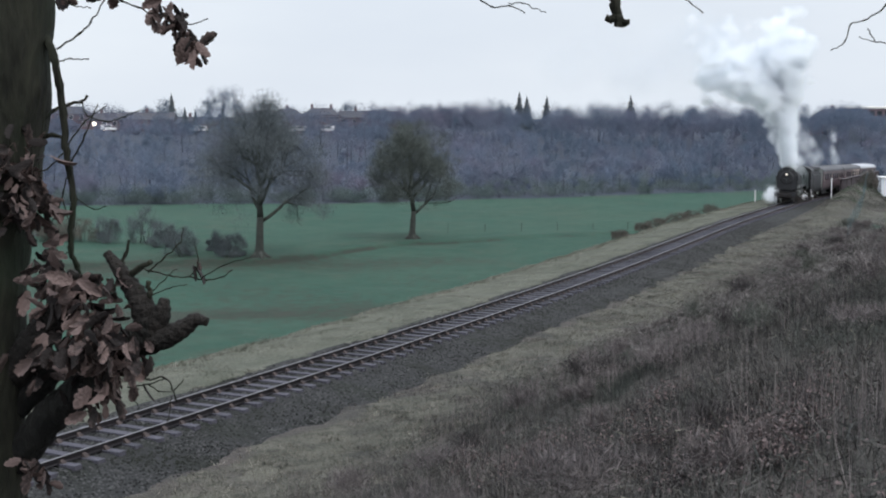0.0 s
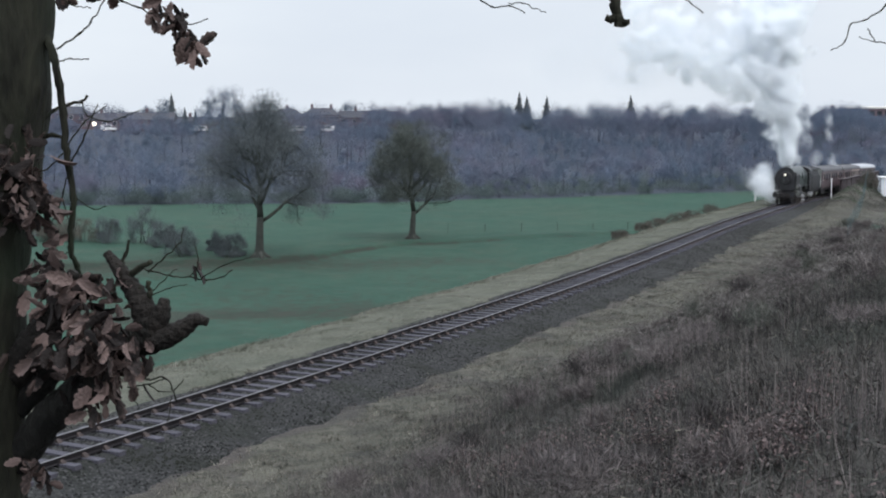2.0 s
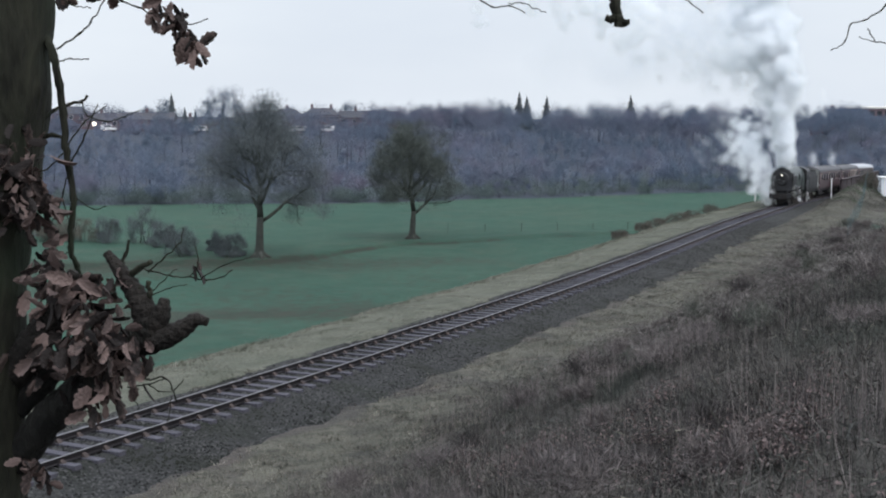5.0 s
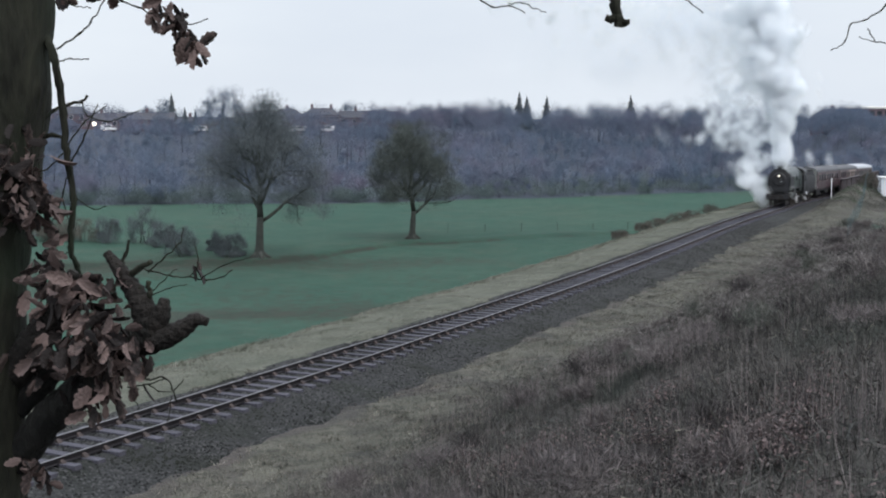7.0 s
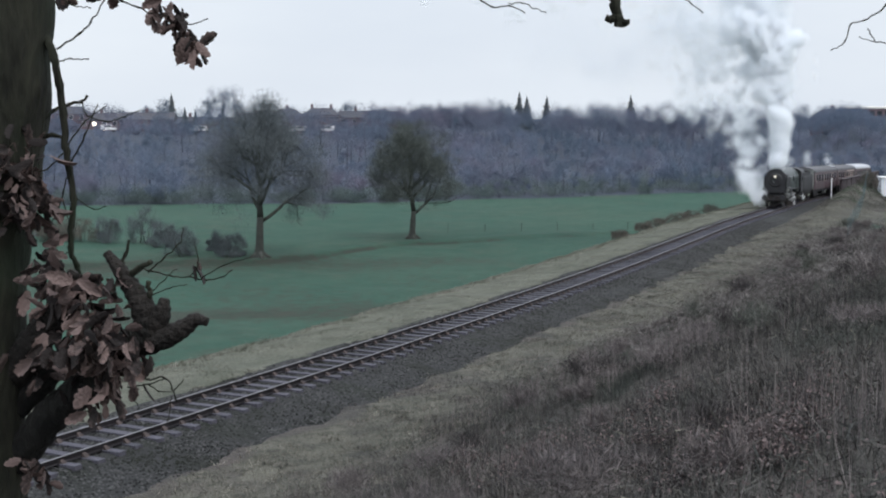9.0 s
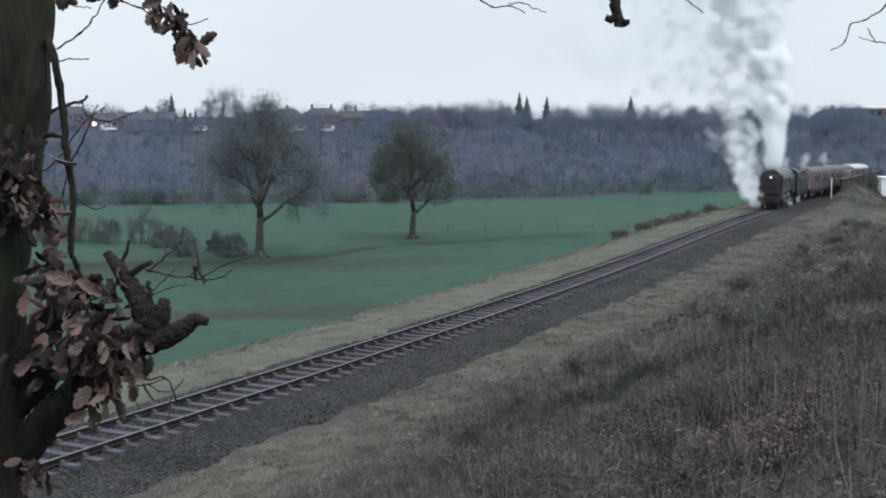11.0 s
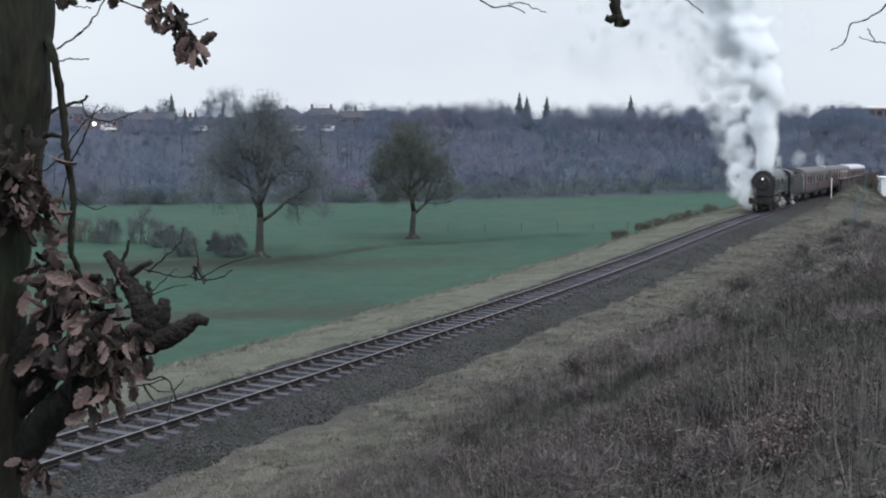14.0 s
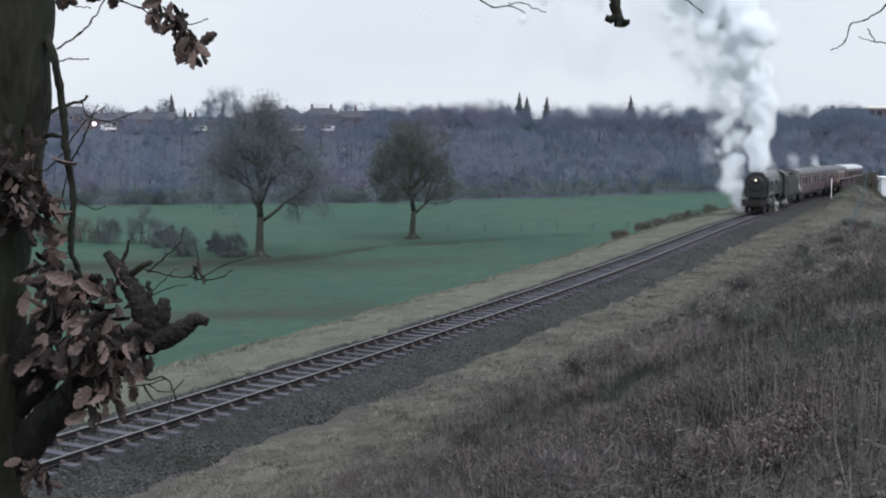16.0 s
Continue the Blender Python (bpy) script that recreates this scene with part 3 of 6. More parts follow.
def oak(name, label, x, y, h, r, seed, lean=0.0, twigs=16000, low=0.2, material=None):
    rng = np.random.default_rng(seed)
    z = height(x, y)
    tree = tagged(new(name), label, "tree", "field oaks")
    tree.location = (x, y, z)
    pile, tips = Pile(), []
    fork = h * low
    pile.add(*tube(((0, 0, -0.6), (0, 0, 0.0), (0, 0, 0.35), (lean * 0.1, 0, 1.0), (lean * 0.3, 0, fork * 0.6), (lean * 0.6, 0, fork)), (h * 0.07, h * 0.05, h * 0.033, h * 0.025, h * 0.022, h * 0.02), 12, 0.15))
    for k in range(5):
        a = k * 1.257 + rng.uniform(-0.1, 0.1)
        pile.add(*tube(((math.cos(a) * h * 0.02, math.sin(a) * h * 0.02, 0.5), (math.cos(a) * h * 0.05, math.sin(a) * h * 0.05, 0.08), (math.cos(a) * h * 0.09, math.sin(a) * h * 0.09, -0.25)), (h * 0.013, h * 0.012, h * 0.006), 6, 0.1))
    leader = [Vector((lean * 0.6, 0, fork))]
    for k in range(5):
        leader.append(leader[-1] + Vector((rng.normal() * h * 0.018, rng.normal() * h * 0.018, h * 0.085)))
    pile.add(*tube(leader, [h * 0.02 * (1 - 0.16 * k) for k in range(6)], 9, 0.12))
    for k in range(12):
        a, f = k * 2.4 + rng.uniform(-0.3, 0.3), k / 11
        out = (1.25 - 0.75 * f) * rng.uniform(0.75, 1.15)
        seat = leader[0].lerp(leader[-1], f * 0.9) if k else leader[0] - Vector((0, 0, fork * 0.12))
        grow(rng, pile, seat, (math.cos(a) * out, math.sin(a) * out, rng.uniform(0.5, 0.85) + 0.5 * f), h * (0.22 - 0.07 * f), h * (0.0125 - 0.005 * f), 3 if k < 8 else 2, tips)
    part("trunk", pile.mesh("trunk", M_OAKBARK), None, tree, "grey-brown bare trunk and limbs, lightened for distance haze")
    tw = []
    c = np.array((lean, 0, h * 0.55))
    for p, w in tips:
        q = c + (p - c) * np.minimum(1, 0.92 / max(0.01, np.linalg.norm((p - c) / np.array((r, r, h * 0.42)))))
        tw.append(twig_tris(rng, q, np.array((1, 1, 1)) * h * 0.085, twigs // len(tips) // 2 + 1, 0.7, 0.011, 0.6))
    lobes = 170
    for _ in range(lobes):
        # a dome that hangs low at its skirt
        rho, a = math.sqrt(rng.random()), rng.uniform(0, 6.28)
        swell = 1 + 0.14 * math.sin(3 * a + seed) + 0.08 * math.sin(7 * a + 2 * seed)
        top, bot = h * (0.5 + 0.43 * math.sqrt(max(0.0, 1 - rho * rho))), h * (0.4 - 0.17 * rho)
        q = np.array((lean + math.cos(a) * rho * r * swell * 0.9, math.sin(a) * rho * r * swell * 0.9, bot + (top - bot) * rng.random() ** 0.75))
        tw.append(twig_tris(rng, q, np.array((1, 1, 0.8)) * r * rng.uniform(0.16, 0.28), twigs // lobes // 2, 0.6, 0.011, 0.6, 0.0))
    part("crown", tris_mesh("crown", np.concatenate(tw), material or M_OAKTWIG), None, tree, "dense leafless crown of fine twigs")
    return tree


oak("oak_tree", "bare oak with a round dense crown standing in the pasture", -3.6, 145, 14.8, 5.2, 21, 0.3, 52000, 0.22)
oak("oak_tree", "tall bare oak with open spreading crown in the pasture", -18.6, 125.5, 17.0, 7.2, 34, 0.2, 62000, 0.24, M_HAZEDTWIG)


def thicket(name, label, x, y, w, h, seed, n=5200, category="bush", material=None):
    rng = np.random.default_rng(seed)
    ob = tagged(new(name), label, category, "field bushes")
    ob.location = (x, y, height(x, y))
    t = []
    for _ in range(44):
        rho, a = math.sqrt(rng.random()), rng.uniform(0, 6.28)
        top = h * (0.35 + 0.5 * math.sqrt(1 - rho * rho)) * rng.uniform(0.75, 1.15)
        q = np.array((math.cos(a) * rho * w * 0.42, math.sin(a) * rho * w * 0.4, 0.1 + (top - 0.1) * rng.random() ** 0.8))
        t.append(twig_tris(rng, q, np.array((w * 0.16, w * 0.16, h * 0.17)) * rng.uniform(0.6, 1.2), n // 44, 0.45, 0.011, 0.6, 0.9))
    part("crown", tris_mesh("crown", np.concatenate(t), material or M_OAKTWIG), None, ob)
    stems = Pile()
    for k in range(7):
        a = rng.uniform(0, 6.28)
        stems.add(*tube(((rng.normal() * w * 0.1, rng.normal() * w * 0.1, -0.2), (math.cos(a) * w * 0.12, math.sin(a) * w * 0.12, h * 0.4), (math.cos(a) * w * 0.28, math.sin(a) * w * 0.28, h * 0.8)), (0.04, 0.025, 0.008), 5))
    part("stem", stems.mesh("stem", M_OAKBARK), None, ob)
    return ob


# most of these bushes take the paler twig colour with haze painted in
for k, (bx, by, bw, bh, tone) in enumerate(((-37.4, 138, 2.9, 3.6, 0), (-33.2, 138, 3.9, 4.9, 1), (-30.0, 133, 3.0, 3.2, 1), (-26.8, 126, 3.6, 3.4, 0), (-21.6, 126, 3.0, 3.0, 0), (-40.9, 139, 4.6, 3.2, 2), (-44.6, 141, 4.6, 3.0, 2), (-23.8, 131, 2.6, 2.2, 1), (-48.5, 146, 5.0, 3.4, 1))):
    thicket("hawthorn_bush", ("dark leafless hawthorn bush in the pasture", "grey leafless bush in the pasture", "reddish-brown bare bush in the pasture")[tone], bx, by, bw * 1.2, bh, 60 + k, 5200, material=(M_HAZEDTWIG, M_HAZEDTWIG, M_HEDGE)[tone])
for k, (bs, bo, bw, bh) in enumerate(((58, -6.6, 2.0, 0.9), (64, -6.8, 2.6, 1.0), (72, -7.0, 2.8, 1.1), (79, -7.2, 2.5, 1.0), (50, -6.6, 1.6, 0.8), (88, -7.4, 2.5, 1.2))):
    bp_ = on_track(bs, bo)
    thicket("bramble_bush", "low dark bramble bush on the embankment edge", bp_.x, bp_.y, bw, bh, 90 + k, 1100, material=M_HEDGE)
for k, (bx, by, bw, bh) in enumerate(((50.2, 146.5, 2.6, 2.0), (51.5, 151.5, 2.6, 2.2), (52, 143, 2.4, 1.8))):
    thicket("bramble_bush", "tangled green and brown bush beside the bridge", bx, by, bw, bh, 120 + k, 2500, material=M_HEDGE)


def fir(x, y, top, seed):
    rng = np.random.default_rng(seed)
    h = top - height(x, y)
    ob = tagged(new("fir_tree"), "dark evergreen fir on the ridge", "tree", "ridge firs")
    ob.location = (x, y, height(x, y))
    part("trunk", rod(bmesh.new(), (0, 0, -0.5), (0, 0, h * 0.9), h * 0.022, 0.03, 7), M_FARBARK, ob)
    tr = []
    for i in range(26):
        f = i / 25
        z, r = h * (0.12 + 0.86 * f), (h * 0.27 * (1 - f) ** 0.85 + 0.15) * rng.uniform(0.7, 1.15)
        n = int(60 * (1 - f) + 12)
        a = rng.uniform(0, 6.28, n)
        rr = r * rng.uniform(0.5, 1.15, n)
        tip = np.stack((np.cos(a) * rr, np.sin(a) * rr, z - r * 0.25 + rng.normal(0, 0.1, n)), 1)
        b = np.stack((np.cos(a) * rr * 0.1, np.sin(a) * rr * 0.1, np.full(n, z + 0.2)), 1)
        s = np.stack((-np.sin(a), np.cos(a), np.full(n, 0.0)), 1) * (0.16 * rr + 0.05)[:, None]
        tr.append(np.stack((b - s, b + s, tip), 1))
        tr.append(np.stack((b * 0 + (b + tip) / 2 - s * 1.2, (b + tip) / 2 + s * 1.2, tip + np.array((0, 0, -0.3))), 1))
    part("crown", tris_mesh("crown", np.concatenate(tr), M_FIR), None, ob)


def ridge_tree(x, y, top, r, seed, label="tall bare tree on the ridge", n=1500):
    rng = np.random.default_rng(seed)
    h = top - height(x, y)
    ob = tagged(new("ridge_tree"), label, "tree", "ridge trees")
    ob.location = (x, y, height(x, y))
    pile, tips = Pile(), []
    pile.add(*tube(((0, 0, -0.5), (0, 0, h * 0.35)), (h * 0.022, h * 0.016), 6))
    for k in range(4):
        a = k * 1.7
        grow(rng, pile, (0, 0, h * 0.33), (math.cos(a) * 0.5, math.sin(a) * 0.5, 1), h * 0.26, h * 0.012, 2, tips)
    part("trunk", pile.mesh("trunk", M_FARBARK), None, ob)
    t = [twig_tris(rng, np.array((rng.normal() * r * 0.45, rng.normal() * r * 0.45, h * rng.uniform(0.45, 0.86))), np.array((r * 0.45, r * 0.45, h * 0.17)), n // 9, 1.1, 0.035, 0.6) for _ in range(9)]
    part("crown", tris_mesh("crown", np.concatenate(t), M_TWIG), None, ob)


# places on the ridge, as bearing (sideways per metre of distance) and distance
for k, (b, d, h) in enumerate(((0.061, 434, 21.6), (0.067, 440, 20.6), (0.083, 436, 20.4), (0.150, 438, 20.8), (-0.217, 430, 21.0), (-0.2065, 405, 15.6), (-0.198, 405, 14.7), (-0.176, 405, 15.6))):
    fir(b * d, d, h, 300 + k)
for k, (b, d, h, r) in enumerate(((-0.165, 425, 24.5, 5.5), (-0.177, 420, 23.0, 4.5), (-0.187, 420, 20.5, 3.5), (-0.224, 430, 20.4, 3.2), (-0.236, 430, 17, 3), (-0.137, 430, 18, 4), (-0.080, 440, 18.6, 4), (-0.125, 430, 17, 4), (-0.259, 430, 16.8, 3.0), (-0.02, 400, 17.8, 4.5), (0.0, 398, 17.2, 4.5), (0.02, 395, 17.6, 4), (0.045, 390, 18.6, 4.5), (0.10, 395, 17, 4.5), (0.125, 400, 17.4, 4.5), (0.185, 400, 18, 5), (0.20, 405, 17.4, 4), (0.285, 410, 17.6, 5), (0.31, 412, 17, 5))):
    ridge_tree(b * d, d, h, r, 400 + k)


# ---- houses on the ridge ----
# brick red with the purple of distance haze mixed into it
M_BRICK = surface("hazed_brick_walls", (0.105, 0.082, 0.098), (0.16, 0.112, 0.125), 1.0, 0.9, 0)
M_RENDERED = surface("pale_render_walls", (0.42, 0.40, 0.38), (0.6, 0.58, 0.55), 0.6, 0.9, 0)
M_SLATE = surface("slate_roof", (0.05, 0.05, 0.062), (0.08, 0.08, 0.092), 1.5, 0.8, 0)
M_GLASS = surface("window_glass", (0.02, 0.022, 0.028), (0.04, 0.042, 0.05), 0.5, 0.15, 0)
M_LIT = glow("lit_window", (1.0, 0.86, 0.7), 3.0)
M_WHITE = surface("white_paint", (0.6, 0.6, 0.62), (0.8, 0.8, 0.8), 0.8, 0.6, 0)
M_TYRE = surface("tyre_rubber", (0.015, 0.015, 0.015), (0.03, 0.03, 0.03), 5, 0.9, 0)


def house(b, d, w, storeys, turn, wall=None, bays=4, lit=(), label="red brick house with a slate roof on the ridge", sink=0.0, hip=False):
    wall = wall or M_BRICK
    x, y = b * d, d
    ob = tagged(new("house"), label, "house", "ridge houses")
    ob.matrix_basis = pose(x, y, height(x, y) - sink, 0, 0, turn)
    h, dp = 2.6 * storeys, 8.0
    part("wall", boxed(-w / 2, w / 2, 0, dp, -2.5, h), wall, ob)
    bm = bmesh.new()
    e, rz = 0.35, h + 2.5
    ins = min(w * 0.25, 4) if hip else -e
    v = [bm.verts.new(q) for q in ((-w / 2 - e, -e, h), (w / 2 + e, -e, h), (w / 2 + e, dp + e, h), (-w / 2 - e, dp + e, h), (-w / 2 + ins, dp / 2, rz), (w / 2 - ins, dp / 2, rz))]
    for f in ((0, 1, 5, 4), (2, 3, 4, 5), (1, 2, 5), (3, 0, 4), (3, 2, 1, 0)):
        bm.faces.new([v[i] for i in f])
    roof = part("roof", bm, M_SLATE, ob)
    for k in range(max(1, bays // 3)):
        cx = -w / 2 + (k + 0.5) * w / max(1, bays // 3)
        bm = boxed(cx - 0.45, cx + 0.45, dp / 2 - 0.3, dp / 2 + 0.3, rz - 0.6, rz + 1.1)
        box(bm, cx - 0.52, cx + 0.52, dp / 2 - 0.37, dp / 2 + 0.37, rz + 0.95, rz + 1.08)
        for j in (-0.2, 0.2):
            rod(bm, (cx + j, dp / 2, rz + 1.1), (cx + j, dp / 2, rz + 1.5), 0.1, 0.09, 8)
        part("chimney", bm, M_BRICK, roof)
    for st in range(storeys):
        for k in range(bays):
            cx = -w / 2 + (k + 0.5) * w / bays
            zz = 0.9 + st * 2.6
            win = part("window", boxed(cx - 0.62, cx + 0.62, -0.05, 0.06, zz - 0.05, zz + 1.3), M_WHITE, ob)
            part("pane", boxed(cx - 0.54, cx + 0.54, -0.07, -0.052, zz + 0.03, zz + 1.22), M_LIT if (st, k) in lit else M_GLASS, win)


house(-0.1245, 418, 11, 2, 8, bays=3, hip=True, label="brick house with hipped slate roof on the ridge", sink=-0.3)
house(-0.0975, 425, 13, 2, 3, bays=6, hip=True, label="pair of brick houses with tall chimneys on the ridge", sink=-0.5)
house(-0.071, 428, 11, 2, -3, bays=3, label="brick house with dark slate roof on the ridge", sink=0.5)
house(-0.0475, 428, 10, 2, -3, bays=3, label="brick house with pale windows on the ridge", sink=0.4)
house(-0.1515, 420, 11, 2, 0, bays=3, label="brick house half hidden by trees", sink=0.8)
house(-0.180, 420, 13, 1, 4, bays=3, label="low brick house on the slope")
house(-0.205, 415, 12, 1, -5, bays=3, label="low brick house on the slope")
house(-0.238, 410, 18, 2, 6, bays=5, label="brick terrace on the slope below the ridge", sink=1.5)
house(-0.275, 400, 13, 2, 4, bays=4, lit=((0, 1), (1, 1), (0, 2)), label="brick house with lit windows", sink=2.2)
house(-0.302, 400, 14, 2, 0, bays=4, hip=True, label="brick house with a slate roof behind the oak", sink=0.5)
house(0.316, 420, 12, 2, 10, bays=3, hip=True, label="house with dark hipped roof above the wood", sink=1.2)


def hall():
    ob = tagged(new("long_building"), "long low building with a pale flat roof above the wood", "building")
    ob.matrix_basis = pose(0.350 * 425, 425, height(0.35 * 425, 425) + 0.2, 0, 0, 5)
    part("wall", boxed(-13, 13, 0, 10, -3, 4.2), M_BRICK, ob)
    bm = boxed(-13.4, 13.4, -0.4, 10.4, 4.2, 4.6)
    for v in bm.verts:
        if v.co.y > 5:
            v.co.z += 0.6
    part("roof", bm, M_RENDERED, ob, "pale sheet roof with a shallow pitch")
    for k in range(9):
        part("window", boxed(-12 + k * 2.7, -10.2 + k * 2.7, -0.05, 0.05, 1.6, 3.4), M_GLASS, ob)


hall()


def van(b, d, turn, label, long=4.6, tall=1.7):
    x, y = b * d, d
    ob = tagged(new("parked_van"), label, "van", "parked vehicles")
    ob.matrix_basis = pose(x, y, height(x, y) + 0.9, 0, 0, turn)
    bm = boxed(-long / 2, long / 2, -0.9, 0.9, 0.35, 1.0, 0.08)
    box(bm, -long / 2 + 0.1, long * 0.22, -0.84, 0.84, 0.98, tall + 0.2, 0.18)
    part("body", bm, M_WHITE, ob)
    part("window", boxed(-long * 0.3, long * 0.16, -0.87, 0.87, 1.15, tall), M_GLASS, ob)
    for wx in (-long * 0.32, long * 0.32):
        for wy in (-0.85, 0.85):
            part("wheel", rod(bmesh.new(), (wx, wy - 0.1, 0.0), (wx, wy + 0.1, 0.0), 0.33, 0.33, 14), M_TYRE, ob)


for b, d, tn, lb in ((-0.1245, 395, 10, "white van parked by the ridge houses"), (-0.0925, 398, 170, "white car parked by the terrace"), (-0.192, 396, 4, "pale car parked on the slope"), (-0.1975, 398, 175, "pale car parked on the slope"), (-0.115, 400, 160, "white car parked by the terrace"), (-0.268, 372, 20, "white caravan parked on the slope")):
    van(b, d, tn, lb)


# ---- fences, posts and the bridge ----
M_POST = surface("weathered_fence_post", (0.035, 0.034, 0.03), (0.08, 0.074, 0.066), 6, 0.9, 0.4)
M_GIRDER = surface("rust_brown_bridge_girder", (0.03, 0.024, 0.028), (0.055, 0.04, 0.045), 2, 0.8, 0.3)
M_FENCE = surface("blue_green_mesh_fence", (0.05, 0.09, 0.10), (0.08, 0.135, 0.15), 2, 0.7, 0)
M_BLUE = surface("white_clad_shed", (0.62, 0.66, 0.72), (0.78, 0.8, 0.85), 1, 0.6, 0)


def post(x, y, h, r, material, name="fence_post", label="weathered wooden fence post in the pasture", group="field fence"):
    ob = tagged(new(name, mesh_of(name, box(rod(bmesh.new(), (0, 0, -0.4), (0, 0, h), r, r * 0.92, 8), -r * 1.05, r * 1.05, -r * 1.05, r * 1.05, h - 0.03, h + 0.03, 0.01), material)), label, "post", group)
    ob.location = (x, y, height(x, y))
    return ob


for k in range(11):
    post(-4 + k * 4.6, 150.5 + k * 1.3, 0.9, 0.035, M_POST)
bp_ = on_track(100, -5.0)
post(bp_.x, bp_.y, 1.35, 0.09, M_WHITE, "marker_post", "white lineside marker post beside the track", "marker posts")
bp_ = Vector((45.3, 145.0, 0))
post(bp_.x, bp_.y, 2.9, 0.085, M_WHITE, "marker_post", "white marker post at the end of the bridge parapet", "marker posts")


def build_bridge():
    ob = tagged(new("bridge_parapet"), "rust-brown plate girder bridge parapet beside the line", "bridge")
    a, b = Vector((48.6, 152.0, 0)), Vector((65.2, 186.5, 0))
    ob.matrix_basis = pose(a.x, a.y, 0, 0, 0, math.degrees(math.atan2(b.y - a.y, b.x - a.x)))
    n = (b - a).length
    part("girder", boxed(0, n, -0.1, 0.1, -1.6, 1.72), M_GIRDER, ob)
    part("flange", boxed(-0.05, n + 0.05, -0.28, 0.28, 1.72, 1.8, 0.01), M_GIRDER, ob)
    for k in range(10):
        x = 0.2 + k * (n - 0.4) / 9
        part("stiffener", boxed(x - 0.04, x + 0.04, -0.15, 0.15, -1.5, 1.71), M_GIRDER, ob)


build_bridge()


def build_side_fence():
    ob = tagged(new("boundary_fence"), "blue-green mesh boundary fence along the field", "fence")
    pts = [Vector((30.9, 94.6, 0)).lerp(Vector((54.5, 159, 0)), k / 12) for k in range(13)]
    for k, p in enumerate(pts):
        z = height(p.x, p.y)
        pts[k] = Vector((p.x, p.y, z))
        part("post", rod(bmesh.new(), (p.x, p.y, z - 0.3), (p.x, p.y, z + 1.6), 0.02, 0.018, 8), M_FENCE, ob)
    for k in range(len(pts) - 1):
        a, b = pts[k], pts[k + 1]
        bm = bmesh.new()
        for i in range(2):
            q = a.lerp(b, (i + 0.5) / 2)
            rod(bm, q, q + Vector((0, 0, 1.5)), 0.006, 0.006, 4)
        for zz in (0.15, 0.8, 1.5):
            rod(bm, a + Vector((0, 0, zz)), b + Vector((0, 0, zz)), 0.006, 0.006, 4)
        part("mesh_panel", bm, M_FENCE, ob)


build_side_fence()


def build_shed():
    ob = tagged(new("site_cabin"), "white clad cabin beside the bridge", "cabin")
    ob.matrix_basis = pose(56.2, 150.5, -0.2, 0, 0, -12)
    part("wall", boxed(-3, 4, 0, 3, -2.5, 2.2), M_BLUE, ob)
    part("roof", boxed(-3.15, 4.15, -0.15, 3.15, 2.2, 2.32, 0.02), M_WHITE, ob)
    part("window", boxed(-1.2, 0.4, -0.04, 0.04, 0.6, 1.5), M_GLASS, ob)


build_shed()


# ---- grass, scrub and brambles ----
def blades(n, s_range, o_range, tall, wide, material, name, label, seed, mask=None, lean=0.35, power=1.0, clump=0.0):
    rng = np.random.default_rng(seed)
    s = s_range[0] + (s_range[1] - s_range[0]) * rng.random(n) ** power
    o = rng.uniform(*o_range, n)
    if clump:
        k = rng.integers(0, n, n) // 14 * 14
        s, o = s[k] + rng.normal(0, clump, n), o[k] + rng.normal(0, clump, n)
    th = heading(s)
    x, y = np.interp(s, TS, TX) + o * np.cos(th), np.interp(s, TS, TY) - o * np.sin(th)
    z = land(x, y)[0]
    keep = (y > 4.5) & (np.hypot(x, y) > 5.0) & (x / y > -0.42) & (x / y < 0.42)
    if mask is not None:
        keep &= mask(s, o, x, y, rng)
    x, y, z = x[keep], y[keep], z[keep]
    n = len(x)
    h = tall * rng.uniform(0.35, 1.25, n) * (0.75 + 0.35 * bumps(x, y, 2.2, seed))
    a = rng.uniform(0, 6.28, n)
    ln = rng.normal(0, lean, n)
    b = np.stack((x, y, z - 0.03), 1)
    side = np.stack((np.cos(a), np.sin(a), 0 * a), 1) * (wide * rng.uniform(0.6, 1.5, n))[:, None]
    tip = b + np.stack((np.cos(a + 1.3) * ln * h, np.sin(a + 1.3) * ln * h, h), 1)
    tagged(new(name, tris_mesh(name, np.stack((b - side, b + side, tip), 1), material)), label, "grass", kind="stuff")


def bank_top(s, o, x, y, rng):
    return rng.random(len(s)) < np.clip((70 - s) / 50, 0.25, 1) * rise(5.2, 8.6, o - 4.0 * rise(35, 75, s) + 1.5 * bumps(x, y, 4, 1) + 0.8 * bumps(x, y, 1.1, 2))


blades(190000, (-50, 75), (5.4, 30), 0.46, 0.006, M_SCRUB, "dead_grass", "tall dead brown grass and weeds covering the bank", 7, bank_top, 0.75, 1.5, 0.22)
blades(270000, (-46, -8), (9, 24), 0.26, 0.0042, M_SCRUB, "near_dead_grass", "fine dead grass on the near bank", 27, lambda s, o, x, y, rng: np.hypot(x, y) < 32, 1.0, 1.0, 0.12)
blades(12000, (-50, 60), (6.5, 26), 0.75, 0.004, M_SCRUB, "dead_stalks", "thin bleached dead stalks on the bank", 17, lambda s, o, x, y, rng: bumps(x, y, 5, 9) > 0.1, 0.25, 1.4, 0.3)
blades(200000, (-45, 100), (2.7, 8.6), 0.15, 0.0065, M_PALEGRASS, "cess_grass", "short bleached grass beside the ballast", 8, lambda s, o, x, y, rng: rng.random(len(s)) < rise(2.5, 4.2, o + 0.9 * bumps(x, y, 1.6, 5)) * (bumps(x, y, 0.9, 4) + 0.6 * bumps(x, y, 3.1, 8) > -0.5), 0.9, 1.5, 0.2)
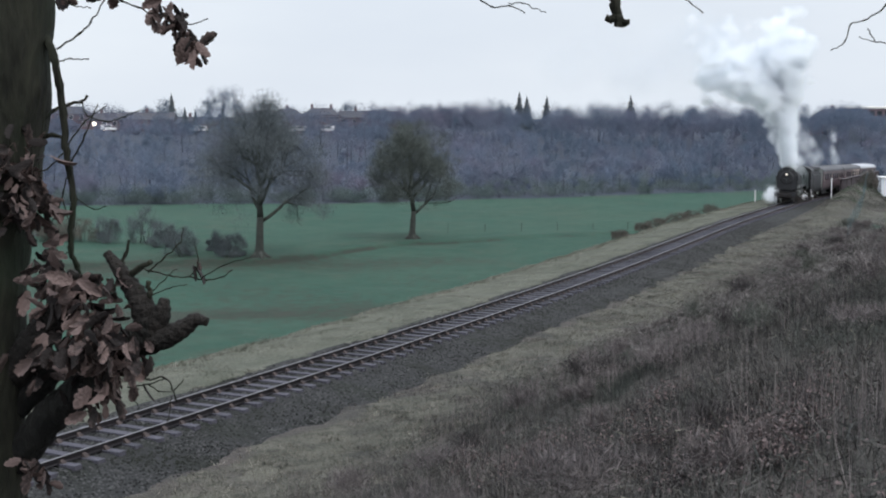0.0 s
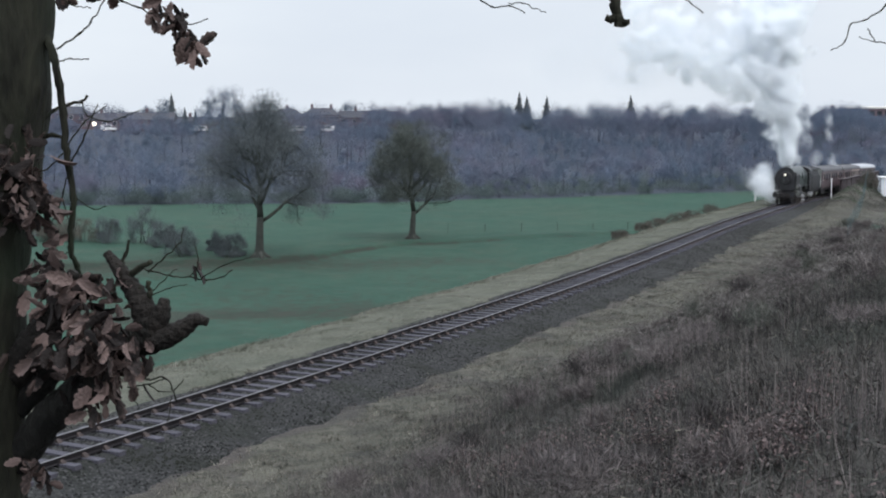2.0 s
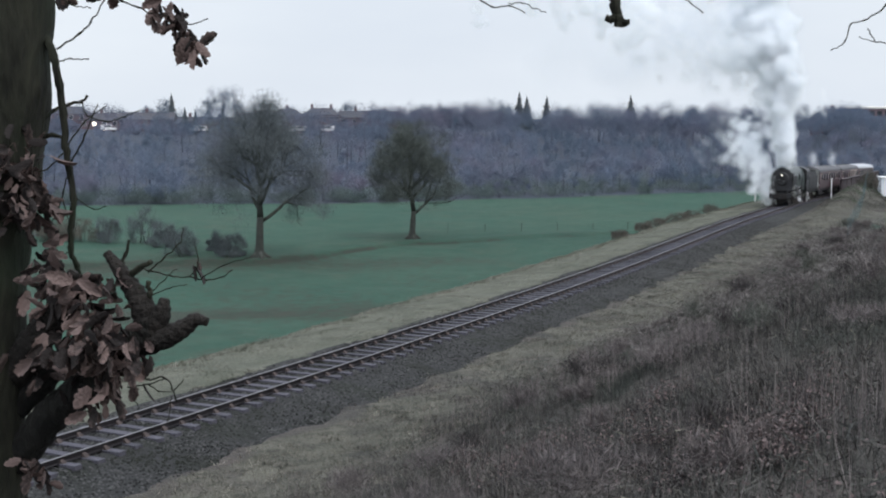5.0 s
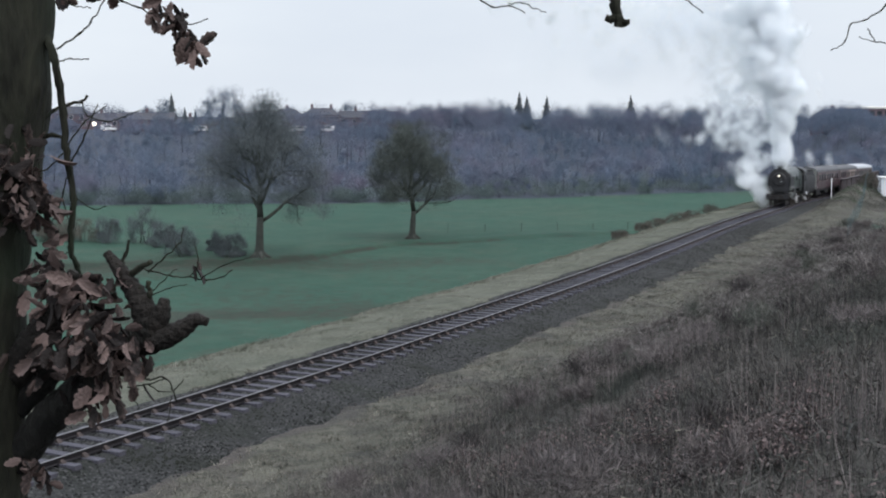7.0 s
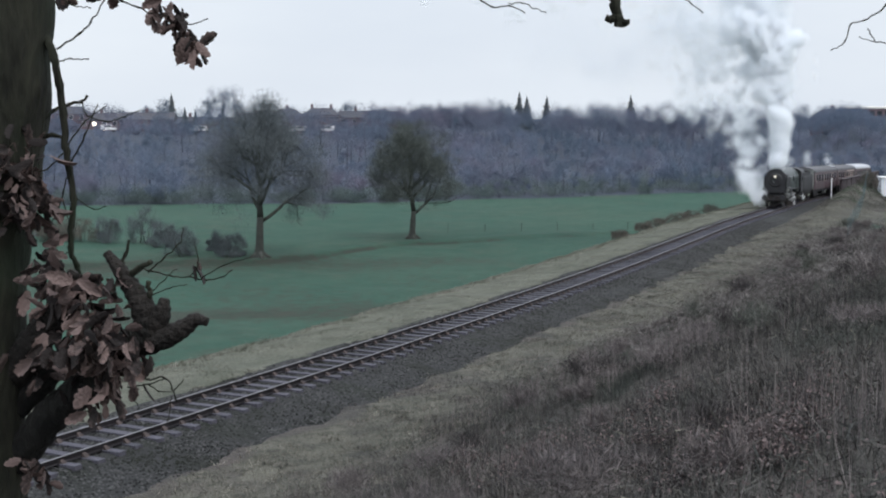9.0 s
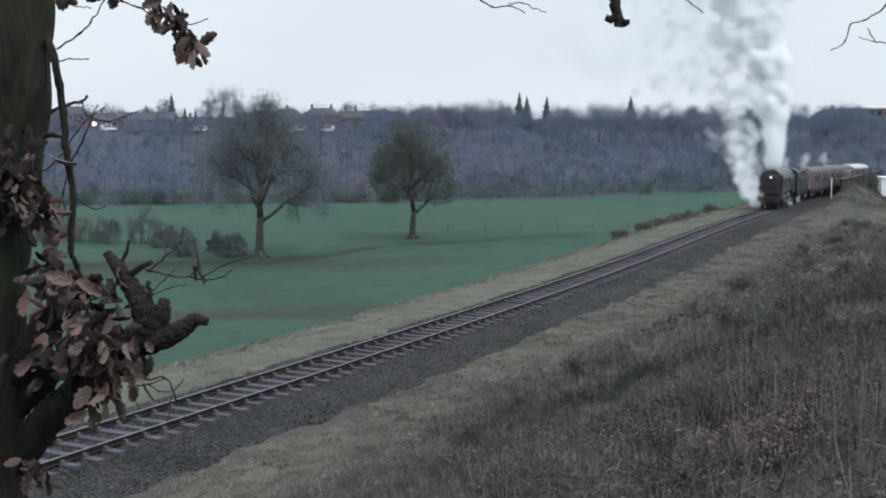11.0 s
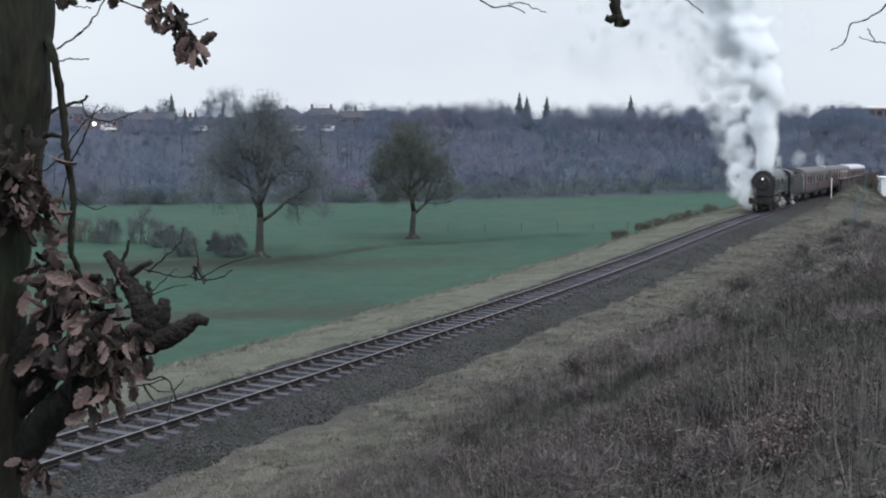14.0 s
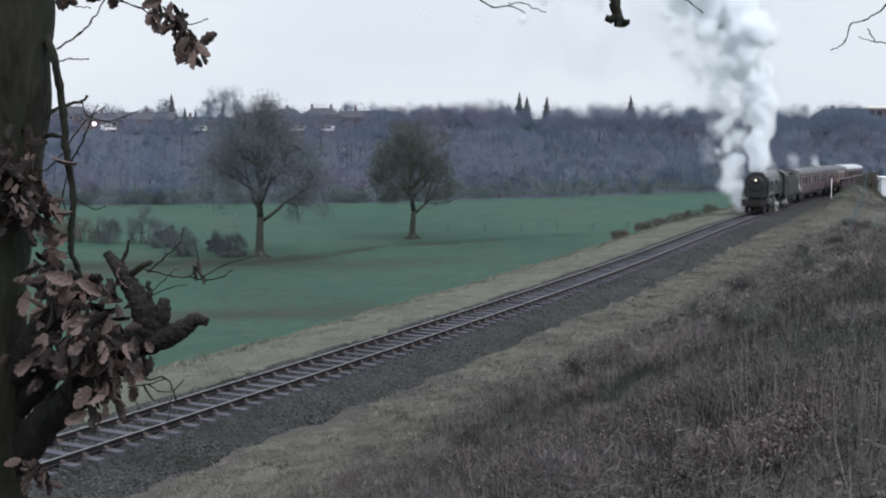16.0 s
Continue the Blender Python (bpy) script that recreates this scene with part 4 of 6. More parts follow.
blades(110000, (-30, 110), (-6.4, -1.5), 0.11, 0.008, M_VERGE, "verge_grass", "short bleached grass on the far shoulder of the line", 9, lambda s, o, x, y, rng: rng.random(len(s)) < rise(-1.2, -1.9, o + 0.3 * bumps(x, y, 1.3)), 0.9, 1.2, 0.12)

blades(16000, (-30, 110), (-6.3, -5.0), 0.24, 0.011, M_VERGE, "crest_grass", "taller bleached grass along the embankment edge", 19, None, 0.7, 1.2, 0.14)

# dark weeds, whose colour also paints the shade in the bank's hollows
blades(60000, (-46, 60), (6.5, 26), 0.5, 0.005, M_DARKWEED, "dark_weeds", "dark clumps of withered weeds, standing in also for shaded hollows on the bank", 31, lambda s, o, x, y, rng: bumps(x, y, 2.6, 21) + 0.5 * bumps(x, y, 0.9, 13) > 0.22, 0.6, 1.4, 0.14)
blades(40000, (-46, 60), (6.5, 26), 0.4, 0.004, M_GREYTUFT, "grey_green_tufts", "grey-green grass tufts among the scrub", 33, lambda s, o, x, y, rng: bumps(x, y, 2.1, 41) + 0.5 * bumps(x, y, 0.8, 17) > 0.3, 0.7, 1.4, 0.12)


def litter(n, s_range, o_range, length, width, material, name, label, seed, keep_under, thick=0.12):
    """Tangled, fallen stems lying every way over the bank."""
    rng = np.random.default_rng(seed)
    s, o = rng.uniform(*s_range, n), rng.uniform(*o_range, n)
    k = rng.integers(0, n, n) // 20 * 20
    s, o = s[k] + rng.normal(0, 0.3, n), o[k] + rng.normal(0, 0.3, n)
    th = heading(s)
    x, y = np.interp(s, TS, TX) + o * np.cos(th), np.interp(s, TS, TY) - o * np.sin(th)
    edge = rise(5.0, 8.4, o - 4.0 * rise(35, 75, s) + 1.5 * bumps(x, y, 4, 1) + 0.8 * bumps(x, y, 1.1, 2))
    ok = (np.hypot(x, y) > 5) & (np.hypot(x, y) < keep_under) & (np.abs(x / y) < 0.42) & (y > 4) & (rng.random(n) < edge)
    x, y = x[ok], y[ok]
    n = len(x)
    p = np.stack((x, y, land(x, y)[0] + np.abs(rng.normal(0, thick, n)) * (1 + 0.6 * bumps(x, y, 1.6, 3))), 1)
    way = rng.normal(size=(n, 3)) * np.array((1, 1, 0.75))
    way /= np.linalg.norm(way, axis=1)[:, None]
    side = np.cross(way, rng.normal(size=(n, 3)))
    side /= np.linalg.norm(side, axis=1)[:, None]
    ln, w = (length * rng.uniform(0.4, 1.3, n))[:, None], (width * rng.uniform(0.6, 1.5, n))[:, None]
    tagged(new(name, tris_mesh(name, np.stack((p - way * ln - side * w, p - way * ln + side * w, p + way * ln), 1), material)), label, "undergrowth", kind="stuff")


litter(150000, (-48, 20), (5.5, 27), 0.13, 0.006, M_SCRUB, "tangled_undergrowth", "tangled dead stems and fallen grass on the bank", 71, 45)
litter(90000, (-10, 80), (5.5, 26), 0.22, 0.012, M_FARSCRUB, "far_undergrowth", "tangled dead undergrowth further along the bank", 72, 130, 0.2)
litter(22000, (-48, 30), (6.5, 27), 0.12, 0.006, M_PALEGRASS, "bleached_litter", "bleached grass litter scattered on the bank", 73, 60)
blades(34000, (-42, 80), (2.3, 5.0), 0.17, 0.009, M_SCRUB, "ballast_weeds", "dark weeds along the foot of the ballast", 74, lambda s, o, x, y, rng: bumps(x, y, 1.5, 5) + 0.5 * bumps(x, y, 4, 6) > 0.25, 0.8, 1.2, 0.15)

litter(9000, (-40, -27), (11, 21), 0.028, 0.011, M_BUSH, "withered_bracken", "patches of withered pinkish bracken on the bank", 75, 30, 0.10)
litter(60000, (-46, -10), (8, 24), 0.07, 0.004, M_DARKWEED, "dark_litter", "dark rotting stems among the grass", 76, 34, 0.06)

blades(40000, (-43, 90), (3.4, 9.0), 0.11, 0.007, M_DARKWEED, "cess_weeds", "dark weeds and dead stems in the bleached grass", 77, lambda s, o, x, y, rng: bumps(x, y, 0.8, 51) + 0.6 * bumps(x, y, 2.3, 52) > 0.15, 1.0, 1.5, 0.1)


blades(70000, (-40, 70), (7.2, 26), 0.95, 0.0038, M_LILACSTALK, "tall_dead_stalks", "stands of tall lilac-brown dead stalks on the bank", 81, lambda s, o, x, y, rng: bumps(x, y, 2.8, 61) + 0.5 * bumps(x, y, 1.1, 62) > 0.0, 0.28, 1.5, 0.2)
blades(30000, (-14, 100), (3.6, 9.5), 0.24, 0.008, M_GREYTUFT, "cess_tufts", "uneven tufts along the edge of the bleached grass", 82, lambda s, o, x, y, rng: bumps(x, y, 1.3, 63) + 0.6 * bumps(x, y, 4.2, 64) > 0.35, 0.9, 1.3, 0.1)
blades(26000, (90, 128), (3.0, 12), 0.35, 0.012, M_FARSCRUB, "mound_grass", "rough grass on the mound beside the bridge", 83, None, 0.8, 1.0, 0.25)
blades(12000, (92, 122), (3.4, 7.5), 0.3, 0.012, M_GREENTUFT, "mound_green_grass", "green tufts on the mound beside the bridge", 84, lambda s, o, x, y, rng: bumps(x, y, 3, 65) > -0.2, 0.8, 1.0, 0.2)


blades(60000, (-43, 60), (3.2, 9.4), 0.2, 0.006, M_STRAWTUFT, "straw_tufts", "bright straw tufts in the bleached grass", 85, lambda s, o, x, y, rng: bumps(x, y, 0.7, 66) + 0.6 * bumps(x, y, 2.6, 67) > 0.1, 1.1, 1.6, 0.09)
blades(46000, (-43, 40), (3.0, 9.0), 0.13, 0.006, M_DARKWEED, "dark_cess_tufts", "dark dead tufts in the bleached grass", 86, lambda s, o, x, y, rng: bumps(x, y, 0.6, 68) + 0.7 * bumps(x, y, 1.9, 69) > 0.3, 1.0, 1.5, 0.07)


def build_tangles():
    """Domed tangles of dead bramble and weed that stand out of the bank, dark within."""
    rng = np.random.default_rng(48)
    heaps = {"dark": [], "brown": [], "grey": []}
    for _ in range(240):
        s, o = -36 + 105 * rng.random() ** 1.4, rng.uniform(8.2, 24)
        p = on_track(s, o)
        d = math.hypot(p.x, p.y)
        if d < 9.5 or p.y < 6 or abs(p.x / p.y) > 0.42:
            continue
        w, h = rng.uniform(0.25, 0.75) * (1 + d / 90), rng.uniform(0.25, 0.6) * (1 + d / 120)
        kind = ("dark", "brown", "brown", "grey", "brown")[int(rng.integers(5))]
        z = height(p.x, p.y)
        for _ in range(3):
            c = np.array((p.x + rng.normal() * w * 0.4, p.y + rng.normal() * w * 0.4, z + h * rng.uniform(0.25, 0.6)))
            heaps[kind].append(twig_tris(rng, c, np.array((w * 0.6, w * 0.6, h * 0.5)), 420, 0.16 + d * 0.002, 0.0028 + d * 0.00008, 0.6, 0.7))
    for kind, material, label in (("dark", M_DARKWEED, "dark tangles of dead bramble on the bank"), ("brown", M_LILACSTALK, "brown tangles of withered weeds on the bank"), ("grey", M_GREYTUFT, "grey-green tangles of briar on the bank")):
        tagged(new("bramble_tangle", tris_mesh("bramble_tangle", np.concatenate(heaps[kind]), material)), label, "undergrowth", kind="stuff")


build_tangles()


def build_brambles():
    """Low brambles with withered leaves nearest the camera."""
    rng = np.random.default_rng(44)
    tr, stems = [], []
    spots = [(2.82, 10.9, 0.5, 9), (2.79, 9.8, 0.4, 7), (2.5, 10.5, 0.45, 7), (3.2, 11.4, 0.4, 5), (2.84, 15.9, 0.32, 4), (1.91, 12.6, 0.35, 5), (1.6, 13.2, 0.3, 3), (1.48, 17.5, 0.35, 4), (0.5, 20.5, 0.3, 3), (0.3, 19.2, 0.3, 3), (0.88, 13.7, 0.35, 4), (3.9, 13.5, 0.35, 3), (1.1, 16.0, 0.3, 2)]
    for cx, cy, w, clumps in spots:
        for _ in range(clumps):
            mx, my = cx + rng.normal() * w * 0.6, cy + rng.normal() * w * 0.6
            n, r = 95, rng.uniform(0.08, 0.2)
            d = rng.normal(size=(n, 3)) * np.array((r, r, 0.09))
            x, y = mx + d[:, 0], my + d[:, 1]
            z = land(x, y)[0] + 0.12 + np.abs(d[:, 2]) * 1.6
            p = np.stack((x, y, z), 1)
            u = rng.normal(size=(n, 3))
            u /= np.linalg.norm(u, axis=1)[:, None]
            v = np.cross(u, rng.normal(size=(n, 3)))
            v /= np.linalg.norm(v, axis=1)[:, None]
            sz = rng.uniform(0.01, 0.024, n)[:, None]
            tr.append(np.stack((p - u * sz, p + v * sz * 0.7, p + u * sz), 1))
            tr.append(np.stack((p - u * sz, p - v * sz * 0.7 + u * sz * 0.2, p + u * sz), 1))
            stems.append(twig_tris(rng, np.array((mx, my, height(mx, my) + 0.16)), np.array((r * 1.6, r * 1.6, 0.18)), 60, 0.22, 0.003, 0.6, 0.6))
    brambles = tagged(new("brambles", tris_mesh("brambles", np.concatenate(tr), M_BUSH)), "low brambles with withered pinkish-brown leaves", "brambles", kind="stuff")
    part("stems", tris_mesh("stems", np.concatenate(stems), M_DARKWEED), None, brambles)["kind"] = "stuff"


build_brambles()


# ---- the oak beside the camera: metres from its foot, sideways, in depth, and world height ----
def leaf_mesh(seed):
    """A curled, lobed oak leaf, 10 cm long."""
    rng = random.Random(seed)
    n, left, right, mid = 11, [], [], []
    bm = bmesh.new()
    curl, fold, twist = rng.uniform(-2.2, 2.2), rng.uniform(0.25, 0.8), rng.uniform(-0.8, 0.8)
    for i in range(n):
        f = i / (n - 1)
        w = 0.035 * math.sin(math.pi * min(1, f * 0.93 + 0.07)) ** 0.65 * (0.84 + 0.16 * math.cos(f * 6.28 * 3.5)) + 0.001
        y, z = 0.105 * (f - 0.05 * curl * f * f), 0.02 * curl * f * f
        t = twist * f
        mid.append(bm.verts.new((0, y, z)))
        left.append(bm.verts.new((-w * math.cos(fold + t), y + w * 0.25, z + w * math.sin(fold + t))))
        right.append(bm.verts.new((w * math.cos(fold - t), y + w * 0.25, z + w * math.sin(fold - t) + 0.004 * rng.random())))
    for i in range(n - 1):
        bm.faces.new((mid[i], mid[i + 1], left[i + 1], left[i]))
        bm.faces.new((mid[i], right[i], right[i + 1], mid[i + 1]))
    return mesh_of("leaf", bm, M_LEAF, True)


OAK_TRUNK = ((0.041, 0.000, 8.022), (0.030, 0.000, 7.911), (0.022, 0.000, 7.724), (0.002, 0.000, 7.536), (-0.027, 0.000, 7.347), (-0.064, 0.000, 7.156), (-0.087, 0.000, 6.963), (-0.097, 0.000, 6.769), (-0.108, 0.000, 6.573), (-0.111, 0.000, 6.375), (-0.109, 0.000, 6.211), (-0.106, 0.000, 5.974))
def build_near_oak():
    rng = np.random.default_rng(77)
    x, y = (-1.512, 4.2)
    foot = height(x, y)
    tree = tagged(new("near_oak_tree"), "dark oak trunk with broken stubs and clinging withered leaves", "tree")
    tree.location = (x, y, foot)
    def local(points):
        return [Vector((a, b, c - foot)) for a, b, c in points]
    line = smooth_line(local(OAK_TRUNK), 5)
    low = line[-1]
    line += [Vector((low.x, low.y, low.z * f)) for f in (0.75, 0.5, 0.3, 0.12, 0.0)] + [Vector((low.x, low.y, -0.4))]
    top = line[0]
    line = [Vector((top.x - 0.08 * k, top.y, top.z + 0.35 * k)) for k in (6, 5, 4, 3, 2, 1)] + line
    k = len(line)
    radii = [0.176 + (0.10 * max(0, (i - k + 7) / 6) ** 2) for i in range(k)]
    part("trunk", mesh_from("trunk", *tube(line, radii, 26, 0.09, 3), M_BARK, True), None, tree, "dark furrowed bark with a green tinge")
    def limb(r0, r1, *pts):
        j = len(tree.children)
        fat = r0 > 0.03
        thin = 0.45 if r0 < 0.0082 else 0.7 if r0 < 0.012 else 0.8
        r0, r1 = r0 * thin, r1 * thin
        line = smooth_line(local(pts), 8 if fat else 5)
        k = len(line)
        if not fat:
            line = [p + Vector(rng.normal(0, 0.0016, 3)) for p in line]
        bump_ = [1 + (0.06 * math.sin(i * 1.9 + j) if fat else ((0.2 if r0 > 0.01 else 0.45) if i and i % 5 == 0 else 0)) for i in range(k)]
        radii = [(r0 + (r1 - r0) * i / (k - 1)) * bump_[i] for i in range(k)]
        name = "limb" if fat else "twig"
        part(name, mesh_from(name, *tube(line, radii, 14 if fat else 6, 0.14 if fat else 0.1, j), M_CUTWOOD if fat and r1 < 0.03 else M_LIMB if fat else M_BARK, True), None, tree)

    limb(0.0191, 0.0115, (0.167, 0.000, 7.836), (0.226, -0.050, 7.721), (0.240, -0.050, 7.629), (0.253, -0.050, 7.536), (0.255, -0.050, 7.423), (0.266, -0.050, 7.348), (0.278, -0.050, 7.254), (0.270, -0.050, 7.160), (0.264, -0.050, 7.084), (0.276, -0.030, 7.024), (0.288, 0.000, 6.944))
    limb(0.0076, 0.0038, (0.262, -0.050, 7.420), (0.206, -0.080, 7.353), (0.146, -0.100, 7.328))
    limb(0.0076, 0.0038, (0.272, -0.050, 7.367), (0.336, -0.100, 7.461), (0.385, -0.120, 7.564))
    limb(0.0067, 0.0038, (0.259, -0.050, 7.416), (0.309, 0.000, 7.508), (0.365, 0.050, 7.556))
    limb(0.0095, 0.0057, (0.166, 0.000, 7.514), (0.219, 0.050, 7.562), (0.283, 0.050, 7.575), (0.306, 0.050, 7.594))
    limb(0.0057, 0.0038, (0.281, 0.050, 7.579), (0.304, 0.050, 7.528), (0.377, 0.030, 7.508), (0.442, 0.000, 7.523), (0.503, -0.030, 7.545))
    limb(0.0057, 0.0038, (0.242, -0.050, 7.706), (0.282, -0.050, 7.712), (0.338, -0.050, 7.712))
    limb(0.0076, 0.0038, (0.236, -0.050, 7.743), (0.312, -0.050, 7.795), (0.350, -0.050, 7.832), (0.393, -0.050, 7.905), (0.398, 0.000, 8.022))
    limb(0.0057, 0.0038, (0.260, -0.050, 7.330), (0.245, -0.050, 7.273), (0.211, -0.050, 7.188), (0.191, -0.050, 7.156))
    limb(0.0057, 0.0038, (0.241, -0.050, 7.258), (0.254, -0.050, 7.197), (0.267, -0.050, 7.163))
    limb(0.0048, 0.0029, (0.288, -0.050, 7.250), (0.344, -0.050, 7.216), (0.385, -0.050, 7.226))
    limb(0.0057, 0.0038, (0.268, -0.050, 7.084), (0.235, -0.050, 7.055), (0.192, -0.050, 7.023))
    limb(0.0134, 0.0057, (0.136, 0.000, 7.451), (0.203, 0.000, 7.461), (0.253, -0.040, 7.448))
    # added limb, put behind the leaves to darken the gaps between them
    limb(0.0640, 0.0400, (0.000, 0.020, 6.500), (0.120, 0.000, 6.600), (0.220, -0.020, 6.700), (0.300, -0.050, 6.780))
    limb(0.0764, 0.0573, (0.044, 0.000, 6.345), (0.161, -0.050, 6.490), (0.275, -0.100, 6.594), (0.386, -0.150, 6.690), (0.460, -0.180, 6.758), (0.531, -0.200, 6.817), (0.566, -0.200, 6.876))
    limb(0.0573, 0.0172, (0.479, -0.180, 6.776), (0.600, -0.220, 6.805), (0.678, -0.240, 6.844), (0.717, -0.250, 6.873), (0.757, -0.260, 6.867))
    limb(0.0573, 0.0172, (0.554, -0.200, 6.849), (0.530, -0.200, 6.923), (0.486, -0.180, 6.985), (0.445, -0.160, 7.038), (0.411, -0.150, 7.080))
    limb(0.0573, 0.0191, (0.565, -0.200, 6.830), (0.602, -0.220, 6.889), (0.614, -0.220, 6.938))
    limb(0.0153, 0.0095, (0.490, -0.180, 7.003), (0.527, -0.200, 7.033), (0.571, -0.220, 7.054))
    limb(0.0115, 0.0057, (0.456, -0.160, 7.023), (0.473, -0.150, 7.074), (0.484, -0.150, 7.121))
    limb(0.0134, 0.0095, (0.556, -0.200, 6.913), (0.564, -0.210, 6.952), (0.561, -0.210, 6.992))
    limb(0.0115, 0.0076, (0.528, -0.200, 6.923), (0.529, -0.210, 6.952), (0.532, -0.210, 6.974))
    limb(0.0859, 0.0229, (0.034, 0.000, 6.651), (0.134, -0.060, 6.759), (0.207, -0.100, 6.843), (0.249, -0.120, 6.912), (0.280, -0.130, 6.979), (0.299, -0.130, 7.016))
    limb(0.0067, 0.0038, (0.518, -0.200, 7.035), (0.563, -0.200, 7.024), (0.627, -0.200, 7.009), (0.682, -0.200, 7.006), (0.719, -0.200, 7.042), (0.713, -0.200, 7.107))
    limb(0.0057, 0.0038, (0.691, -0.200, 7.006), (0.746, -0.200, 6.995), (0.801, -0.200, 7.006), (0.829, -0.200, 7.028))
    limb(0.0048, 0.0029, (0.728, -0.200, 7.002), (0.811, -0.200, 7.046), (0.888, -0.200, 7.065))
    limb(0.0057, 0.0038, (0.558, -0.200, 7.020), (0.621, -0.250, 7.073), (0.673, -0.250, 7.120), (0.683, -0.250, 7.165))
    limb(0.0048, 0.0029, (0.556, -0.200, 6.941), (0.637, -0.250, 6.975), (0.692, -0.250, 6.984))
    limb(0.0048, 0.0029, (0.564, -0.200, 6.950), (0.609, -0.200, 6.996), (0.650, -0.200, 7.031))
    limb(0.0076, 0.0048, (0.464, -0.200, 6.700), (0.558, -0.250, 6.678), (0.613, -0.250, 6.685), (0.640, -0.250, 6.645), (0.652, -0.250, 6.608))
    limb(0.0057, 0.0038, (0.481, -0.200, 6.642), (0.567, -0.250, 6.663), (0.617, -0.250, 6.683))
    limb(0.0048, 0.0029, (0.562, -0.250, 6.663), (0.594, -0.250, 6.641), (0.640, -0.250, 6.637))
    limb(0.0057, 0.0029, (0.498, -0.200, 6.634), (0.495, -0.200, 6.606), (0.515, -0.200, 6.582))
    limb(0.0048, 0.0029, (0.640, -0.250, 6.641), (0.664, -0.250, 6.663), (0.675, -0.250, 6.678))
    limb(0.0038, 0.0029, (0.638, -0.250, 6.626), (0.629, -0.250, 6.580), (0.623, -0.250, 6.539))
    limb(0.0048, 0.0029, (0.326, -0.150, 6.551), (0.378, -0.200, 6.559), (0.429, -0.220, 6.551))
    limb(0.1145, 0.0420, (0.033, 0.000, 8.077), (0.241, 0.100, 8.204), (0.784, 0.300, 8.278), (1.546, 0.400, 8.256), (2.161, 0.400, 8.215), (2.776, 0.400, 8.195), (3.271, 0.400, 8.135))
    limb(0.0076, 0.0038, (0.299, 0.100, 8.204), (0.369, 0.100, 7.959), (0.416, 0.100, 7.917), (0.474, 0.100, 7.898), (0.521, 0.100, 7.874), (0.579, 0.100, 7.864), (0.640, 0.100, 7.837), (0.710, 0.100, 7.858))
    limb(0.0057, 0.0038, (0.155, 0.000, 8.077), (0.205, 0.100, 7.940), (0.252, 0.100, 7.902), (0.310, 0.100, 7.895))
    limb(0.0076, 0.0038, (1.464, 0.400, 8.256), (1.618, 0.400, 7.993), (1.690, 0.400, 7.928), (1.752, 0.400, 7.932), (1.814, 0.400, 7.904))
    limb(0.0048, 0.0029, (1.752, 0.400, 7.936), (1.804, 0.400, 7.942), (1.845, 0.400, 7.922), (1.888, 0.400, 7.908))
    limb(0.0210, 0.0250, (2.120, 0.400, 8.215), (2.130, 0.400, 8.014), (2.140, 0.400, 7.935), (2.150, 0.400, 7.89), (2.16, 0.400, 7.855))
    limb(0.0200, 0.0140, (2.146, 0.400, 7.9), (2.125, 0.39, 7.88), (2.108, 0.38, 7.885))
    limb(0.0180, 0.0120, (2.152, 0.400, 7.885), (2.174, 0.39, 7.868), (2.186, 0.38, 7.872))
    limb(0.0057, 0.0038, (2.263, 0.400, 8.215), (2.359, 0.400, 7.993), (2.416, 0.400, 7.942), (2.462, 0.400, 7.902))
    limb(0.0070, 0.0036, (3.271, 0.400, 8.135), (3.129, 0.400, 7.936), (3.053, 0.400, 7.881), (3.002, 0.400, 7.863), (2.983, 0.400, 7.800), (2.932, 0.400, 7.769))
    limb(0.0060, 0.0030, (3.316, 0.400, 8.034), (3.200, 0.400, 7.814), (3.097, 0.400, 7.802), (3.034, 0.400, 7.818))
    limb(0.0048, 0.0038, (3.093, 0.400, 7.802), (3.075, 0.400, 7.830), (3.064, 0.400, 7.851))
    shapes = [leaf_mesh(k) for k in range(8)]
    def leaves(cx, cy, cz, sx, sz, n):
        for _ in range(round(n * 1.7)):
            d = rng.normal(size=3) * 0.75
            ob = part("leaf", shapes[int(rng.integers(8))], None, tree)
            size = rng.uniform(0.46, 0.88)
            q = Euler((rng.normal(-1.6, 0.7), rng.normal(0, 0.8), rng.uniform(0, 6.28)))
            ob.matrix_basis = Matrix.LocRotScale((cx + d[0] * sx, cy + d[1] * 0.05, cz - foot + d[2] * sz + 0.03), q, (size,) * 3)

    leaves(0.556, 0.100, 7.849, 0.034, 0.027, 10)
    leaves(0.620, 0.100, 7.788, 0.019, 0.038, 10)
    leaves(0.663, 0.100, 7.734, 0.015, 0.027, 8)
    leaves(0.233, 0.100, 7.914, 0.019, 0.008, 2)
    leaves(0.358, 0.100, 7.915, 0.019, 0.006, 2)
    leaves(2.074, 0.400, 8.02, 0.008, 0.008, 2)
    leaves(2.250, 0.400, 8.03, 0.008, 0.008, 1)
    leaves(2.370, 0.400, 8.02, 0.019, 0.008, 2)
    leaves(0.129, -0.120, 7.461, 0.046, 0.015, 4)
    leaves(0.108, -0.120, 7.369, 0.048, 0.029, 6)
    leaves(0.130, -0.140, 7.268, 0.057, 0.057, 24)
    leaves(0.115, -0.14, 7.36, 0.06, 0.05, 14)
    leaves(0.175, -0.13, 7.21, 0.03, 0.05, 9)
    leaves(0.155, -0.140, 7.185, 0.042, 0.038, 9)
    leaves(0.203, -0.100, 7.051, 0.042, 0.048, 9)
    leaves(0.197, -0.150, 6.944, 0.053, 0.057, 21)
